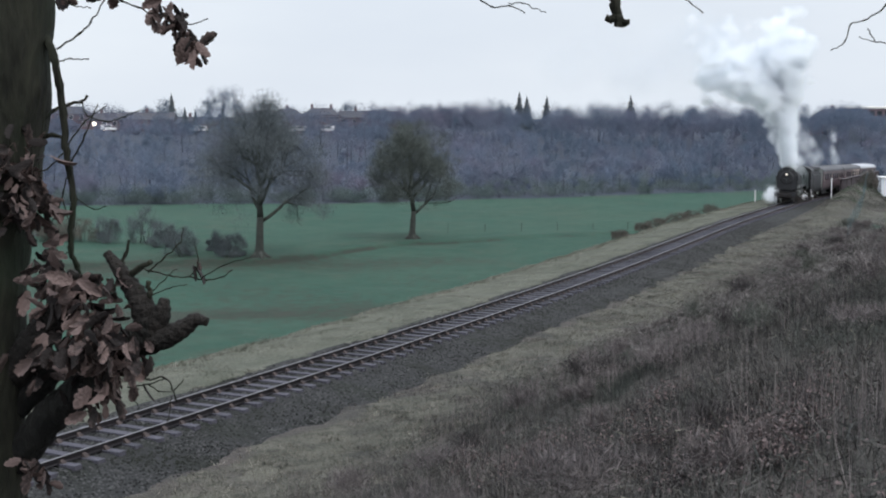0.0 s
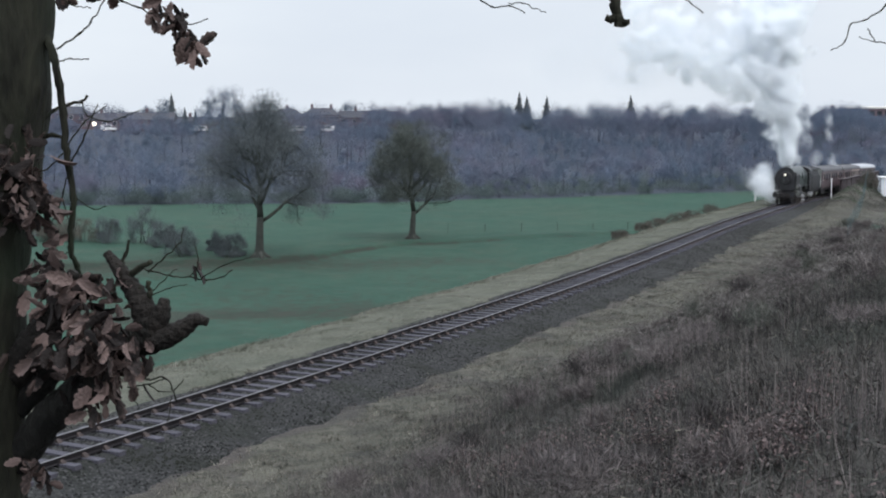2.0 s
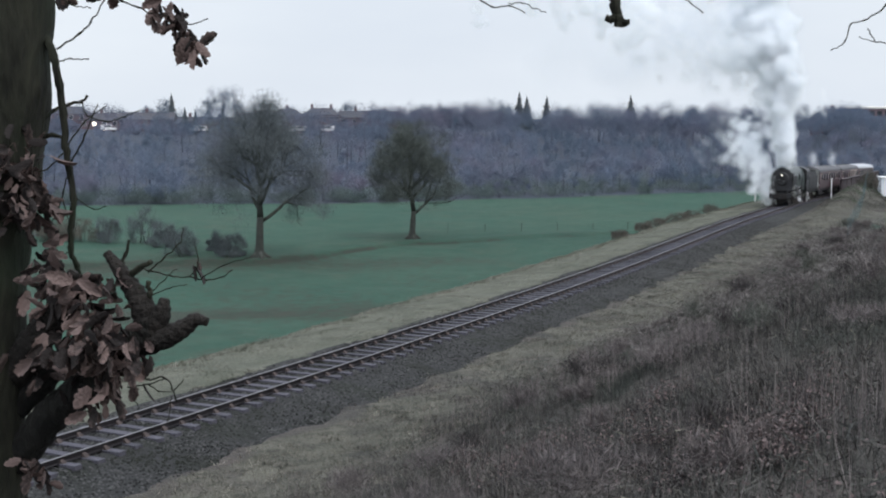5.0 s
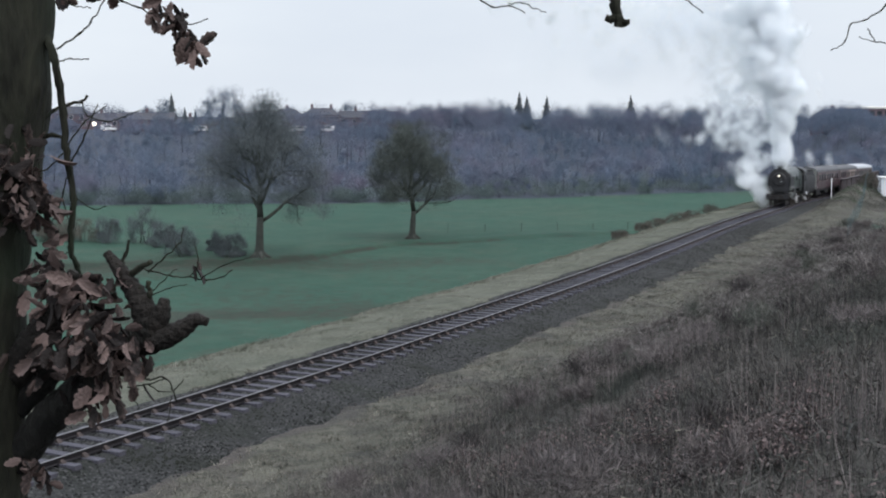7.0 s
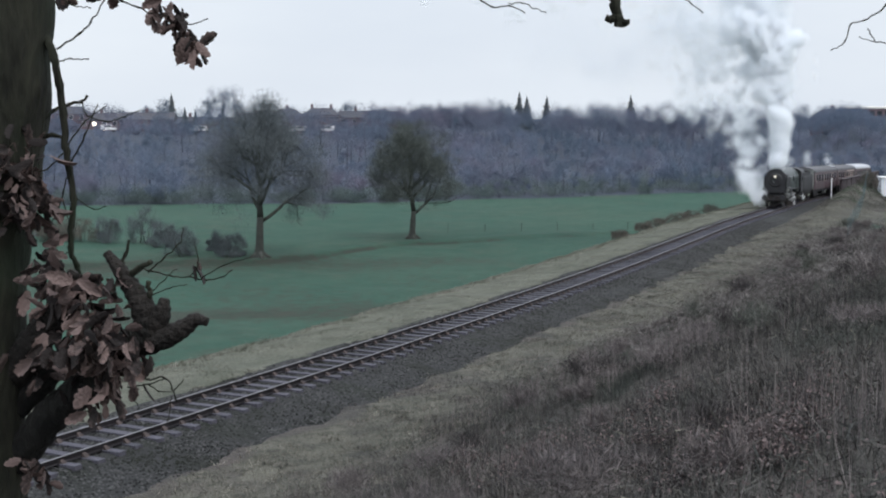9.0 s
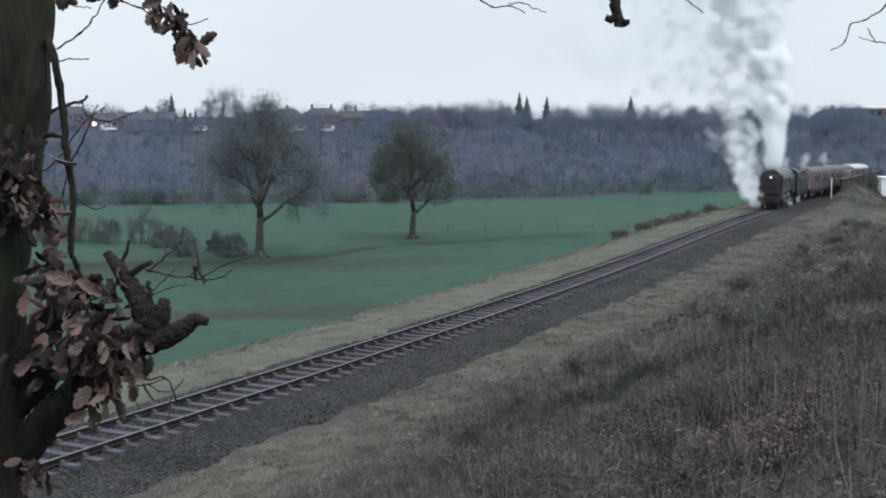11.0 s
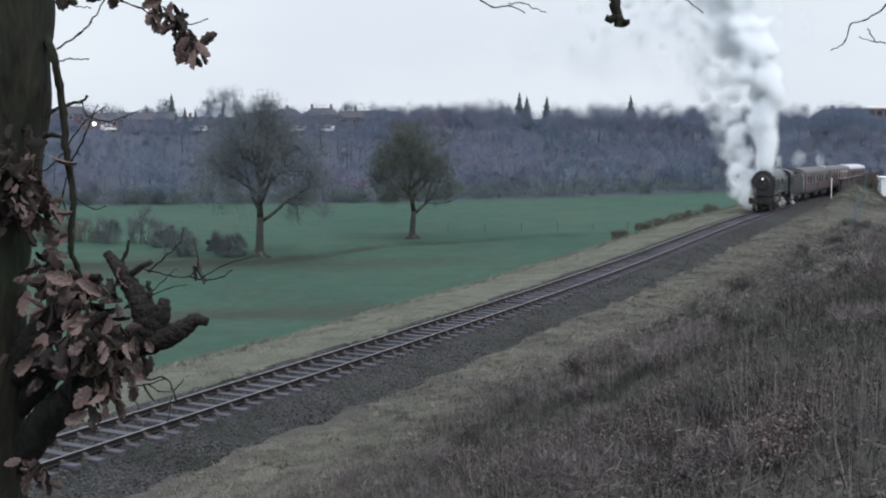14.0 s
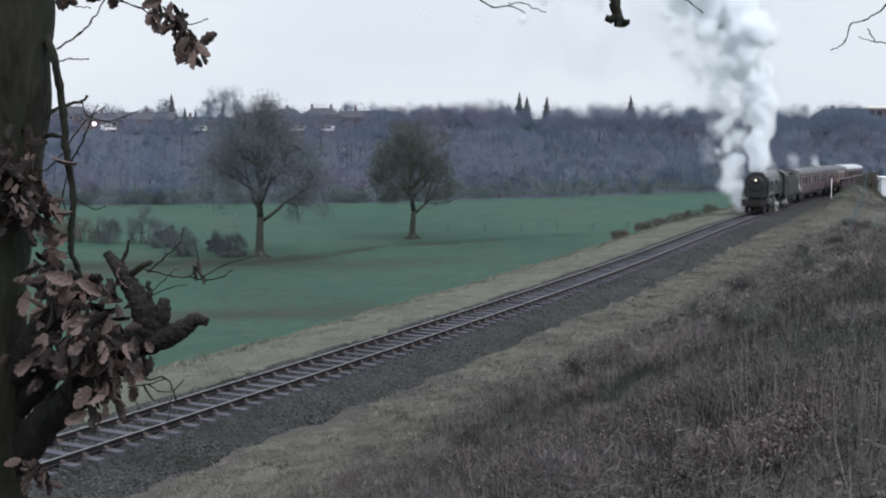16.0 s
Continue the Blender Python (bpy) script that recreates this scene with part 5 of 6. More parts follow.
    leaves(0.370, -0.200, 6.969, 0.067, 0.027, 18)
    leaves(0.349, -0.200, 6.876, 0.086, 0.057, 37)
    leaves(0.324, -0.250, 6.755, 0.076, 0.048, 27)
    leaves(0.447, -0.300, 6.783, 0.067, 0.067, 31)
    leaves(0.444, -0.300, 6.673, 0.067, 0.057, 24)
    leaves(0.398, -0.300, 6.637, 0.029, 0.057, 7)
    leaves(0.162, -0.100, 6.613, 0.027, 0.023, 3)
    leaves(0.522, -0.280, 6.733, 0.023, 0.027, 5)
    leaves(0.710, -0.200, 7.009, 0.011, 0.011, 2)
    leaves(0.141, -0.120, 6.319, 0.034, 0.048, 9)
    leaves(0.244, -0.200, 6.746, 0.038, 0.038, 8)


build_near_oak()


# ---- the train: each vehicle points along +y, its middle at the origin, rails at height 0 ----
M_BLACK = surface("grimy_black_loco_paint", (0.012, 0.012, 0.013), (0.03, 0.03, 0.033), 1.5, 0.5, 0.1, stain=(0.026, 0.026, 0.03), stain_scale=1.2)
M_BOILER = surface("green_grey_boiler_paint", (0.014, 0.021, 0.02), (0.034, 0.046, 0.043), 1.2, 0.36, 0.05, stain=(0.03, 0.036, 0.036), stain_scale=0.9)
M_WHEEL = surface("loco_wheel_iron", (0.02, 0.018, 0.018), (0.06, 0.05, 0.045), 3, 0.6, 0.1)
M_BRIGHT = surface("worn_steel_rods", (0.25, 0.25, 0.26), (0.4, 0.4, 0.41), 4, 0.35, 0.05, 0.9)
M_REDBEAM = surface("dull_red_buffer_beam", (0.012, 0.011, 0.011), (0.026, 0.02, 0.019), 3, 0.6, 0.1)
M_MAROON = surface("maroon_coach_paint", (0.052, 0.033, 0.039), (0.085, 0.055, 0.062), 1.0, 0.45, 0.03, stain=(0.08, 0.066, 0.07), stain_scale=0.5)
M_ROOF = surface("weathered_coach_roof", (0.05, 0.05, 0.055), (0.10, 0.10, 0.11), 0.8, 0.7, 0.1)
M_ROOFPALE = surface("pale_coach_roof", (0.28, 0.29, 0.31), (0.4, 0.41, 0.44), 0.8, 0.6, 0.1)
M_CREAM = surface("cream_coach_paint", (0.26, 0.20, 0.18), (0.34, 0.27, 0.24), 1.0, 0.5, 0.03)
M_PANEL = surface("grey_coach_end", (0.14, 0.15, 0.145), (0.24, 0.25, 0.24), 1.2, 0.5, 0.05)
M_LAMP = glow("electric_headlamp", (1.0, 0.9, 0.75), 1.0)


def wheel_on(parent, x, y, r, spokes, rolling, thick=0.13):
    """A spoked wheel with its rim and tread."""
    bm = bmesh.new()
    rod(bm, (-thick / 2, 0, 0), (thick / 2, 0, 0), r * 0.2, r * 0.2, 14)
    for k in range(spokes):
        a = 2 * math.pi * k / spokes
        rod(bm, (0, math.cos(a) * r * 0.15, math.sin(a) * r * 0.15), (0, math.cos(a) * r * 0.86, math.sin(a) * r * 0.86), 0.035, 0.028, 5)
    w = part("wheel", bm, M_WHEEL, parent)
    w.location = (x, y, r)
    ring = bmesh.new()
    n = 28
    rings = [[ring.verts.new((sx * thick / 2, math.cos(6.2832 * k / n) * q, math.sin(6.2832 * k / n) * q)) for k in range(n)] for sx, q in ((-1, r * 0.84), (-1, r), (1, r), (1, r * 0.84))]
    for j in range(4):
        for k in range(n):
            ring.faces.new((rings[j][k], rings[j][(k + 1) % n], rings[(j + 1) % 4][(k + 1) % n], rings[(j + 1) % 4][k]))
    part("tyre", ring, M_WHEEL, w)
    rolling.append((w, x, y, r))
    return w


def arch(bm, w, y0, y1, z0, z1, crown, steps=10, inset=0.0):
    """A body with an arched roof line, closed at both ends."""
    prof = [(-w / 2 - inset, z0), (-w / 2 - inset, z1)] + [(-w / 2 * math.cos(math.pi * k / steps), z1 + crown * math.sin(math.pi * k / steps)) for k in range(1, steps)] + [(w / 2 + inset, z1), (w / 2 + inset, z0)]
    a = [bm.verts.new((x, y0, z)) for x, z in prof]
    b = [bm.verts.new((x, y1, z)) for x, z in prof]
    k = len(prof)
    for i in range(k):
        bm.faces.new((a[i], a[(i + 1) % k], b[(i + 1) % k], b[i]))
    bm.faces.new(a[::-1])
    bm.faces.new(b)
    return bm


ROLLING = []
LOCO_LONG, TENDER_LONG, COACH_LONG = 11.2, 7.0, 19.8


def build_loco():
    loco = tagged(new("steam_locomotive"), "grimy black steam locomotive with high boiler and lit headlamp", "locomotive")
    f = LOCO_LONG / 2
    bm = boxed(-1.15, 1.15, f - 0.65, f - 0.45, 0.72, 1.16, 0.02)
    beam = part("buffer_beam", bm, M_REDBEAM, loco, "dull dark buffer beam")
    for x in (-0.87, 0.87):
        bm = rod(bmesh.new(), (x, f - 0.45, 1.03), (x, f - 0.12, 1.03), 0.11, 0.09, 14)
        rod(bm, (x, f - 0.12, 1.03), (x, f - 0.05, 1.03), 0.23, 0.24, 20)
        part("buffer", bm, M_BLACK, beam)
    part("coupling", rod(box(bmesh.new(), -0.07, 0.07, f - 0.46, f - 0.3, 0.92, 1.08), (0, f - 0.32, 1.0), (0, f - 0.28, 0.55), 0.04, 0.04, 8), M_BLACK, beam)
    for x in (-0.85, 0.75):
        part("guard_iron", boxed(x, x + 0.1, f - 0.75, f - 0.6, 0.12, 0.75), M_BLACK, loco)
    part("frame", box(boxed(-0.62, -0.54, -f + 0.3, f - 0.65, 0.55, 1.45), 0.54, 0.62, -f + 0.3, f - 0.65, 0.55, 1.45), M_BLACK, loco)
    part("front_platform", boxed(-1.2, 1.2, f - 2.1, f - 0.5, 1.22, 1.29, 0.01), M_BLACK, loco)
    smoke = part("smokebox", rod(bmesh.new(), (0, f - 3.1, 2.74), (0, f - 1.2, 2.74), 1.10, 1.10, 44), M_BLACK, loco, "matt black smokebox", True)
    bm = rod(bmesh.new(), (0, f - 1.2, 2.74), (0, f - 1.1, 2.74), 1.02, 0.94, 36)
    rod(bm, (0, f - 1.1, 2.74), (0, f - 1.02, 2.74), 0.72, 0.6, 30)
    rod(bm, (0, f - 1.02, 2.74), (0, f - 0.92, 2.74), 0.07, 0.05, 10)
    box(bm, -0.62, 0.62, f - 1.06, f - 1.02, 2.55, 2.60)
    part("smokebox_door", bm, M_BLACK, smoke, "round dished smokebox door")
    part("saddle", boxed(-0.55, 0.55, f - 2.9, f - 1.5, 1.29, 1.9, 0.05), M_BLACK, loco)
    bm = rod(bmesh.new(), (0, f - 2.1, 3.7), (0, f - 2.1, 4.04), 0.32, 0.29, 24)
    rod(bm, (0, f - 2.1, 4.0), (0, f - 2.1, 4.1), 0.35, 0.35, 24)
    part("chimney", bm, M_BLACK, smoke)
    bm = rod(bmesh.new(), (0, f - 1.12, 3.1), (0, f - 0.88, 3.1), 0.15, 0.17, 18)
    box(bm, -0.1, 0.1, f - 1.1, f - 0.92, 2.9, 3.02)
    lamp = part("headlamp", bm, M_BLACK, loco, "lit round headlamp")
    part("lens", rod(bmesh.new(), (0, f - 0.885, 3.1), (0, f - 0.86, 3.1), 0.10, 0.09, 18), M_LAMP, lamp)
    bm = rod(bmesh.new(), (0, f - 5.2, 2.74), (0, f - 3.1, 2.74), 1.07, 1.05, 44)
    rod(bm, (0, f - 7.4, 2.77), (0, f - 5.2, 2.74), 1.1, 1.07, 44)
    boiler = part("boiler", bm, M_BOILER, loco, "dark green-grey boiler cladding", True)
    casing = part("casing", arch(bmesh.new(), 2.1, f - 8.9, f - 1.22, 1.78, 2.85, 1.02, 18), M_BOILER, loco, "flat-sided dark green casing with a rounded top")
    part("front_plate", arch(bmesh.new(), 2.02, f - 1.218, f - 1.12, 1.5, 2.84, 0.99, 18), M_BLACK, casing, "soot-black arched front plate")
    for sx in (-1, 1):
        part("deflector", boxed(sx * 1.12 - 0.015, sx * 1.12 + 0.015, f - 3.2, f - 1.1, 1.95, 3.05, 0.01), M_BLACK, casing)
        for y in (f - 4.2, f - 6.4):
            part("panel_strip", boxed(sx * 1.053 - 0.006, sx * 1.053 + 0.006, y - 0.04, y + 0.04, 1.8, 2.84), M_BLACK, casing)
    part("firebox", arch(bmesh.new(), 2.2, f - 9.2, f - 7.4, 1.35, 2.8, 1.05), M_BOILER, loco, "deep firebox casing")
    for sx in (-1, 1):
        part("running_plate", boxed(min(sx * 0.85, sx * 1.3), max(sx * 0.85, sx * 1.3), f - 9.2, f - 2.1, 1.72, 1.77, 0.008), M_BLACK, loco)
        bm = rod(bmesh.new(), (sx * 1.1, f - 2.9, 1.16), (sx * 1.1, f - 1.7, 1.2), 0.36, 0.36, 24)
        rod(bm, (sx * 1.1, f - 2.9, 1.76), (sx * 1.1, f - 1.65, 1.79), 0.27, 0.27, 20)
        box(bm, sx * 1.1 - 0.3, sx * 1.1 + 0.3, f - 2.85, f - 1.75, 1.15, 1.9, 0.05)
        cyl = part("cylinder", bm, M_BLACK, loco, "outside cylinder with valve chest")
        part("cylinder_cover", rod(rod(bmesh.new(), (sx * 1.1, f - 1.7, 1.2), (sx * 1.1, f - 1.64, 1.2), 0.31, 0.27, 24), (sx * 1.1, f - 1.65, 1.79), (sx * 1.1, f - 1.58, 1.79), 0.22, 0.18, 18), M_PANEL, cyl)
        part("handrail", rod(bmesh.new(), (sx * 1.13, f - 9.0, 3.05), (sx * 1.12, f - 1.4, 3.05), 0.02, 0.02, 6), M_BRIGHT, loco)
        part("footstep", box(boxed(min(sx * 1.0, sx * 1.25), max(sx * 1.0, sx * 1.25), f - 9.9, f - 9.5, 0.45, 0.5), sx * 1.12 - 0.02, sx * 1.12 + 0.02, f - 9.85, f - 9.55, 0.5, 1.4), M_BLACK, loco)
        part("coupling_rod", boxed(sx * 0.92 - 0.03, sx * 0.92 + 0.03, f - 8.6, f - 3.6, 0.62, 0.74, 0.01), M_BRIGHT, loco)
        part("connecting_rod", rod(bmesh.new(), (sx * 1.1, f - 2.9, 1.18), (sx * 1.0, f - 6.7, 0.72), 0.055, 0.07, 8), M_BRIGHT, loco)
        for k in range(4):
            wheel_on(loco, sx * 0.78, f - 3.75 - 1.6 * k, 0.72, 12, ROLLING)
        wheel_on(loco, sx * 0.78, f - 1.25, 0.42, 9, ROLLING)
    cab = part("cab", box(box(boxed(-1.32, -1.26, f - 11.1, f - 9.2, 1.25, 3.1), 1.26, 1.32, f - 11.1, f - 9.2, 1.25, 3.1), -1.3, 1.3, f - 9.3, f - 9.2, 1.25, 3.1), M_BLACK, loco, "black side-window cab")
    part("cab_roof", arch(bmesh.new(), 2.75, f - 11.3, f - 9.1, 3.15, 3.2, 0.62), M_BLACK, cab)
    for sx in (-1, 1):
        part("cab_window", boxed(sx * 1.3 - 0.03, sx * 1.3 + 0.03, f - 10.4, f - 9.7, 2.3, 2.9, 0.01), M_GLASS, cab)
    part("cab_floor", boxed(-1.3, 1.3, f - 11.1, f - 9.2, 1.2, 1.28), M_BLACK, loco)
    return loco


def build_tender():
    ob = tagged(new("tender"), "black coal tender coupled behind the locomotive", "tender")
    f = TENDER_LONG / 2
    part("tank", boxed(-1.28, 1.28, -f + 0.3, f - 0.3, 1.15, 2.75, 0.05), M_BLACK, ob)
    part("coal_bunker", box(box(boxed(-1.2, -1.12, -f + 1.5, f - 0.4, 2.75, 3.2), 1.12, 1.2, -f + 1.5, f - 0.4, 2.75, 3.2), -1.2, 1.2, -f + 1.45, -f + 1.53, 2.75, 3.3), M_BLACK, ob)
    bm = bmesh.new()
    bmesh.ops.create_icosphere(bm, subdivisions=4, radius=1.0)
    for v in bm.verts:
        v.co = Vector((v.co.x * 1.08, v.co.y * 2.1 + 0.4, 2.75 + max(0, v.co.z) * 0.55)) + Vector((0, 0, 0.12)) * noise.noise(v.co * 6)
    part("coal", bm, M_WHEEL, ob, "heap of coal")
    part("frame", boxed(-1.1, 1.1, -f + 0.1, f - 0.1, 0.85, 1.15, 0.02), M_BLACK, ob)
    for y in (-2.5, -0.9, 0.9, 2.5):
        for x in (-0.78, 0.78):
            wheel_on(ob, x, y, 0.42, 8, ROLLING)
    return ob


def build_coach(label, roof_material, cream=False, long=COACH_LONG, bays=8):
    ob = tagged(new("railway_coach"), label, "coach", "coaches of the train")
    f = long / 2
    bog = f - 3.2
    part("body", boxed(-1.38, 1.38, -f + 0.1, f - 0.1, 1.05, 3.05, 0.06), M_MAROON, ob)
    part("roof", arch(bmesh.new(), 2.78, -f + 0.05, f - 0.05, 3.02, 3.04, 0.58, 14), roof_material, ob, smooth=False)
    for sx in (-1, 1):
        if cream:
            part("upper_panel", boxed(sx * 1.385 - 0.015, sx * 1.385 + 0.015, -f + 1, 0.5, 1.55, 2.95), M_CREAM, ob, "cream upper panel")
        for k in range(bays):
            y = -f + 1.9 + k * (long - 3.8) / (bays - 1)
            win = part("window", boxed(sx * 1.4 - 0.02, sx * 1.4 + 0.02, y - 0.62, y + 0.62, 1.95, 2.8, 0.01), M_CREAM if k % 3 == 1 else M_MAROON, ob)
            part("pane", boxed(sx * 1.415 - 0.015, sx * 1.415 + 0.015, y - 0.54, y + 0.54, 2.02, 2.73), M_GLASS, win)
        for y in (-f + 0.7, f - 0.7, 0.2):
            part("door", boxed(sx * 1.39 - 0.02, sx * 1.39 + 0.02, y - 0.35, y + 0.35, 1.1, 2.95, 0.02), M_MAROON, ob)
        part("solebar", boxed(sx * 1.2 - 0.06, sx * 1.2 + 0.06, -f + 0.1, f - 0.1, 0.82, 1.06), M_BLACK, ob)
    for sy in (-1, 1):
        end = part("coach_end", boxed(-1.3, 1.3, sy * (f - 0.08) - 0.04, sy * (f - 0.08) + 0.04, 1.1, 3.35, 0.02), M_PANEL, ob, "grey coach end")
        part("gangway", boxed(-0.5, 0.5, sy * f - 0.12, sy * f + 0.12, 1.2, 3.3, 0.03), M_BLACK, end)
        for x in (-0.95, 0.95):
            part("end_window", boxed(x - 0.16, x + 0.16, sy * (f - 0.03) - 0.03, sy * (f - 0.03) + 0.03, 2.0, 2.8), M_GLASS, end)
        bogie = part("bogie", box(boxed(-1.1, -0.95, sy * bog - 1.7, sy * bog + 1.7, 0.35, 0.75, 0.03), 0.95, 1.1, sy * bog - 1.7, sy * bog + 1.7, 0.35, 0.75, 0.03), M_BLACK, ob)
        for y in (-1.3, 1.3):
            for x in (-0.78, 0.78):
                wheel_on(bogie, x, sy * bog + y, 0.46, 8, ROLLING)
    for y in np.linspace(-f + 1.5, f - 1.5, 7):
        part("roof_vent", boxed(-0.16, 0.16, y - 0.2, y + 0.2, 3.57, 3.7, 0.03), roof_material, ob)
    part("underframe_box", boxed(-1.1, 1.1, -1.3, 1.1, 0.4, 0.85, 0.03), M_BLACK, ob)
    return ob


LOCO, TENDER = build_loco(), build_tender()
COACHES = [build_coach("maroon railway coach with a weathered grey roof", M_ROOF),
           build_coach("maroon coach with cream upper panels", M_ROOF, True),
           build_coach("maroon coach with a pale roof at the rear", M_ROOFPALE)]


# ---- steam: soft clumps of droplets that leave the engine, spread apart and drift off ----
def clump_mesh(name, seed, flecks, fleck, lobes, material, long=2.0):
    """A soft cloud of droplets, a metre in radius and longer than wide, thickest within a few lobes and thinning outwards."""
    rng = np.random.default_rng(seed + 500)
    centre = rng.normal(size=(lobes, 3)) * np.array((0.24, 0.24, 0.3))
    size = rng.uniform(0.2, 0.4, lobes)
    k = rng.integers(0, lobes, flecks)
    p = centre[k] + rng.normal(size=(flecks, 3)) * size[k][:, None]
    p = p[np.linalg.norm(p, axis=1) < 0.98]
    n = len(p)
    p[:, 1] *= long
    side = rng.normal(size=(n, 3))
    side /= np.linalg.norm(side, axis=1)[:, None]
    up = np.cross(side, rng.normal(size=(n, 3)))
    up /= np.linalg.norm(up, axis=1)[:, None]
    s = fleck * rng.uniform(0.6, 1.5, n)[:, None]
    return tris_mesh(name, np.stack((p + side * s, p - side * s * 0.6 + up * s, p - side * s * 0.6 - up * s), 1), material)


DENSE = [clump_mesh("puff", k, 10000, 0.0145, 5, M_STEAM, 1.6) for k in range(6)]
SOFT = [clump_mesh("puff", k + 20, 4500, 0.0125, 5, M_STEAM, 1.9) for k in range(4)]
FAINT = [clump_mesh("puff", k + 40, 2600, 0.011, 7, M_STEAM, 2.2) for k in range(4)]
LEAK = [clump_mesh("steam_wisp", k + 60, 1500, 0.022, 6, M_STEAM, 1.6) for k in range(3)]
HAZE = [clump_mesh("smoke_cloud", k + 80, 30000, 0.0036, 9, M_HAZE, 1.5) for k in range(3)]


def front_at(t):
    """Where the buffer beam stands along the track at a time."""
    t = np.clip(t, -6, 16.5)
    return 89.2 - np.where(t > 0, 0.40 * t + 0.0436 * t * t, 0.40 * t)


def vehicle_pose(front, long):
    a, b = on_track(front + long * 0.15), on_track(front + long * 0.85)
    d = a - b
    c = (a + b) / 2
    return pose(c.x, c.y, c.z, math.degrees(math.atan2(d.z, math.hypot(d.x, d.y))), 0, math.degrees(math.atan2(-d.x, d.y)))


def ball(rng):
    """A place within the unit ball, most often near its surface."""
    d = rng.normal(size=3)
    return d / np.linalg.norm(d) * rng.random() ** 0.4


AGES = (1 / FPS, 0.2, 0.5, 0.9, 1.5, 2.2, 3.1, 4.2, 5.6, 7.5, 10.0, 13.5, 18.0, 23.0)


def blow(ob, born, wait, course, spin):
    """A clump that waits inside the engine, comes out when it is born and follows its course, a place for every age."""
    born = round(born * FPS) / FPS
    times = sorted({0.0, 16.0, *(round(born + a, 4) for a in AGES if 0 < born + a < 16), *(float(q) for q in np.arange(1.5, born - 0.2, 1.5)), *([round(born, 4)] if 0 < born < 16 else [])})
    rows = []
    for t in times:
        a = t - born
        if a <= 0.005:
            s = float(front_at(t)) + wait[0]
            rows.append((t, pose(*on_track(s, 0, wait[1]), 0, 0, -math.degrees(float(heading(s))))))
        else:
            f = 1 - math.exp(-a / 4)
            rows.append((t, pose(*course(a), spin[0] * f, spin[1] * f, spin[2] * f)))
    walk(ob, rows)


def exhaust(rng):
    """Beats of the chimney: each is a handful of knobs, made of clumps, that climbs, swells and leans with the wind."""
    steam = tagged(new("exhaust_steam"), "billowing white exhaust steam rising from the chimney and leaning away", "steam")
    for born in np.concatenate((np.arange(-5.6, 0, 0.5), np.arange(0, 16, 0.44))):
        lean = float(np.interp(born, (-5, 2, 8), (0.42, 0.5, 1.08)))
        early = born < 4
        sway, puffy = rng.normal(0, 0.35, 2), rng.uniform(0.85, 1.2)
        top = float(np.interp(born, (-5, 0, 8), (16.5, 21, 27)))
        crest = float(np.interp(born, (-7, -3, 1, 9), (8.5, 10.8, 16.0, 21.0)))
        shear = float(np.interp(born, (-5, 1, 5, 10), (0.24, 0.27, 0.15, 0.05)))
        knobs = [ball(rng) * 0.85 for _ in range(5)]
        for k in range(52):
            start = born + rng.uniform(-0.2, 0.2)
            lee, rag = k >= (26 if early else 44), k >= (46 if early else 50)
            u = knobs[k % 5] + ball(rng) * (0.75 if lee else 0.36)
            mouth = on_track(float(front_at(start)) + 2.1, 0, 4.12)
            pace = rng.uniform(0.7, 1.1)

            def course(a):
                r = 0.14 + 0.86 * a ** 0.84 * puffy
                z = top * (1 - math.exp(-4.1 * a / top))
                x = -0.19 * lean * a ** 2 / (1 + 0.03 * a)
                if rag:
                    return mouth + Vector((-0.85 * pace * a - 0.06 * a * a + u[0] * 0.6 * min(a, 3), u[1] * min(a, 2), (1.9 * pace * a + 0.14 * a * a + u[2] * 0.5) * min(1.0, 3 * a)))
                if lee:
                    z += (crest * (1 - math.exp(-4.1 * a / crest)) - z) * float(rise(0.5, 3, a))
                    z += 0.5 * max(0.0, a - 3)
                    x -= shear * pace * (a ** 2 if born < -2.5 else 1.5 * max(0.0, a - 1.2) ** 2)
                z += 0.8 * max(0.0, a - 5) ** 1.4
                w = min(a, 6) * 0.3
                return mouth + Vector((x + (min(u[0], 0.3) if lee else u[0]) * r + sway[0] * w, u[1] * r * 0.8, max(0.0, z + u[2] * r * 0.9) + 0.1 * sway[1] * w))

            ob = part("puff", (FAINT if lee and not early else SOFT if rag or (lee and born > -2.5) else DENSE)[int(rng.integers(4))], None, steam)
            ob.scale = ((rng.uniform(0.5, 0.75) if rag else rng.uniform(0.85, 1.0) if lee else rng.uniform(0.66, 1.0)),) * 3
            blow(ob, start, (3.2, 2.74), course, rng.uniform(-80, 80, 3))


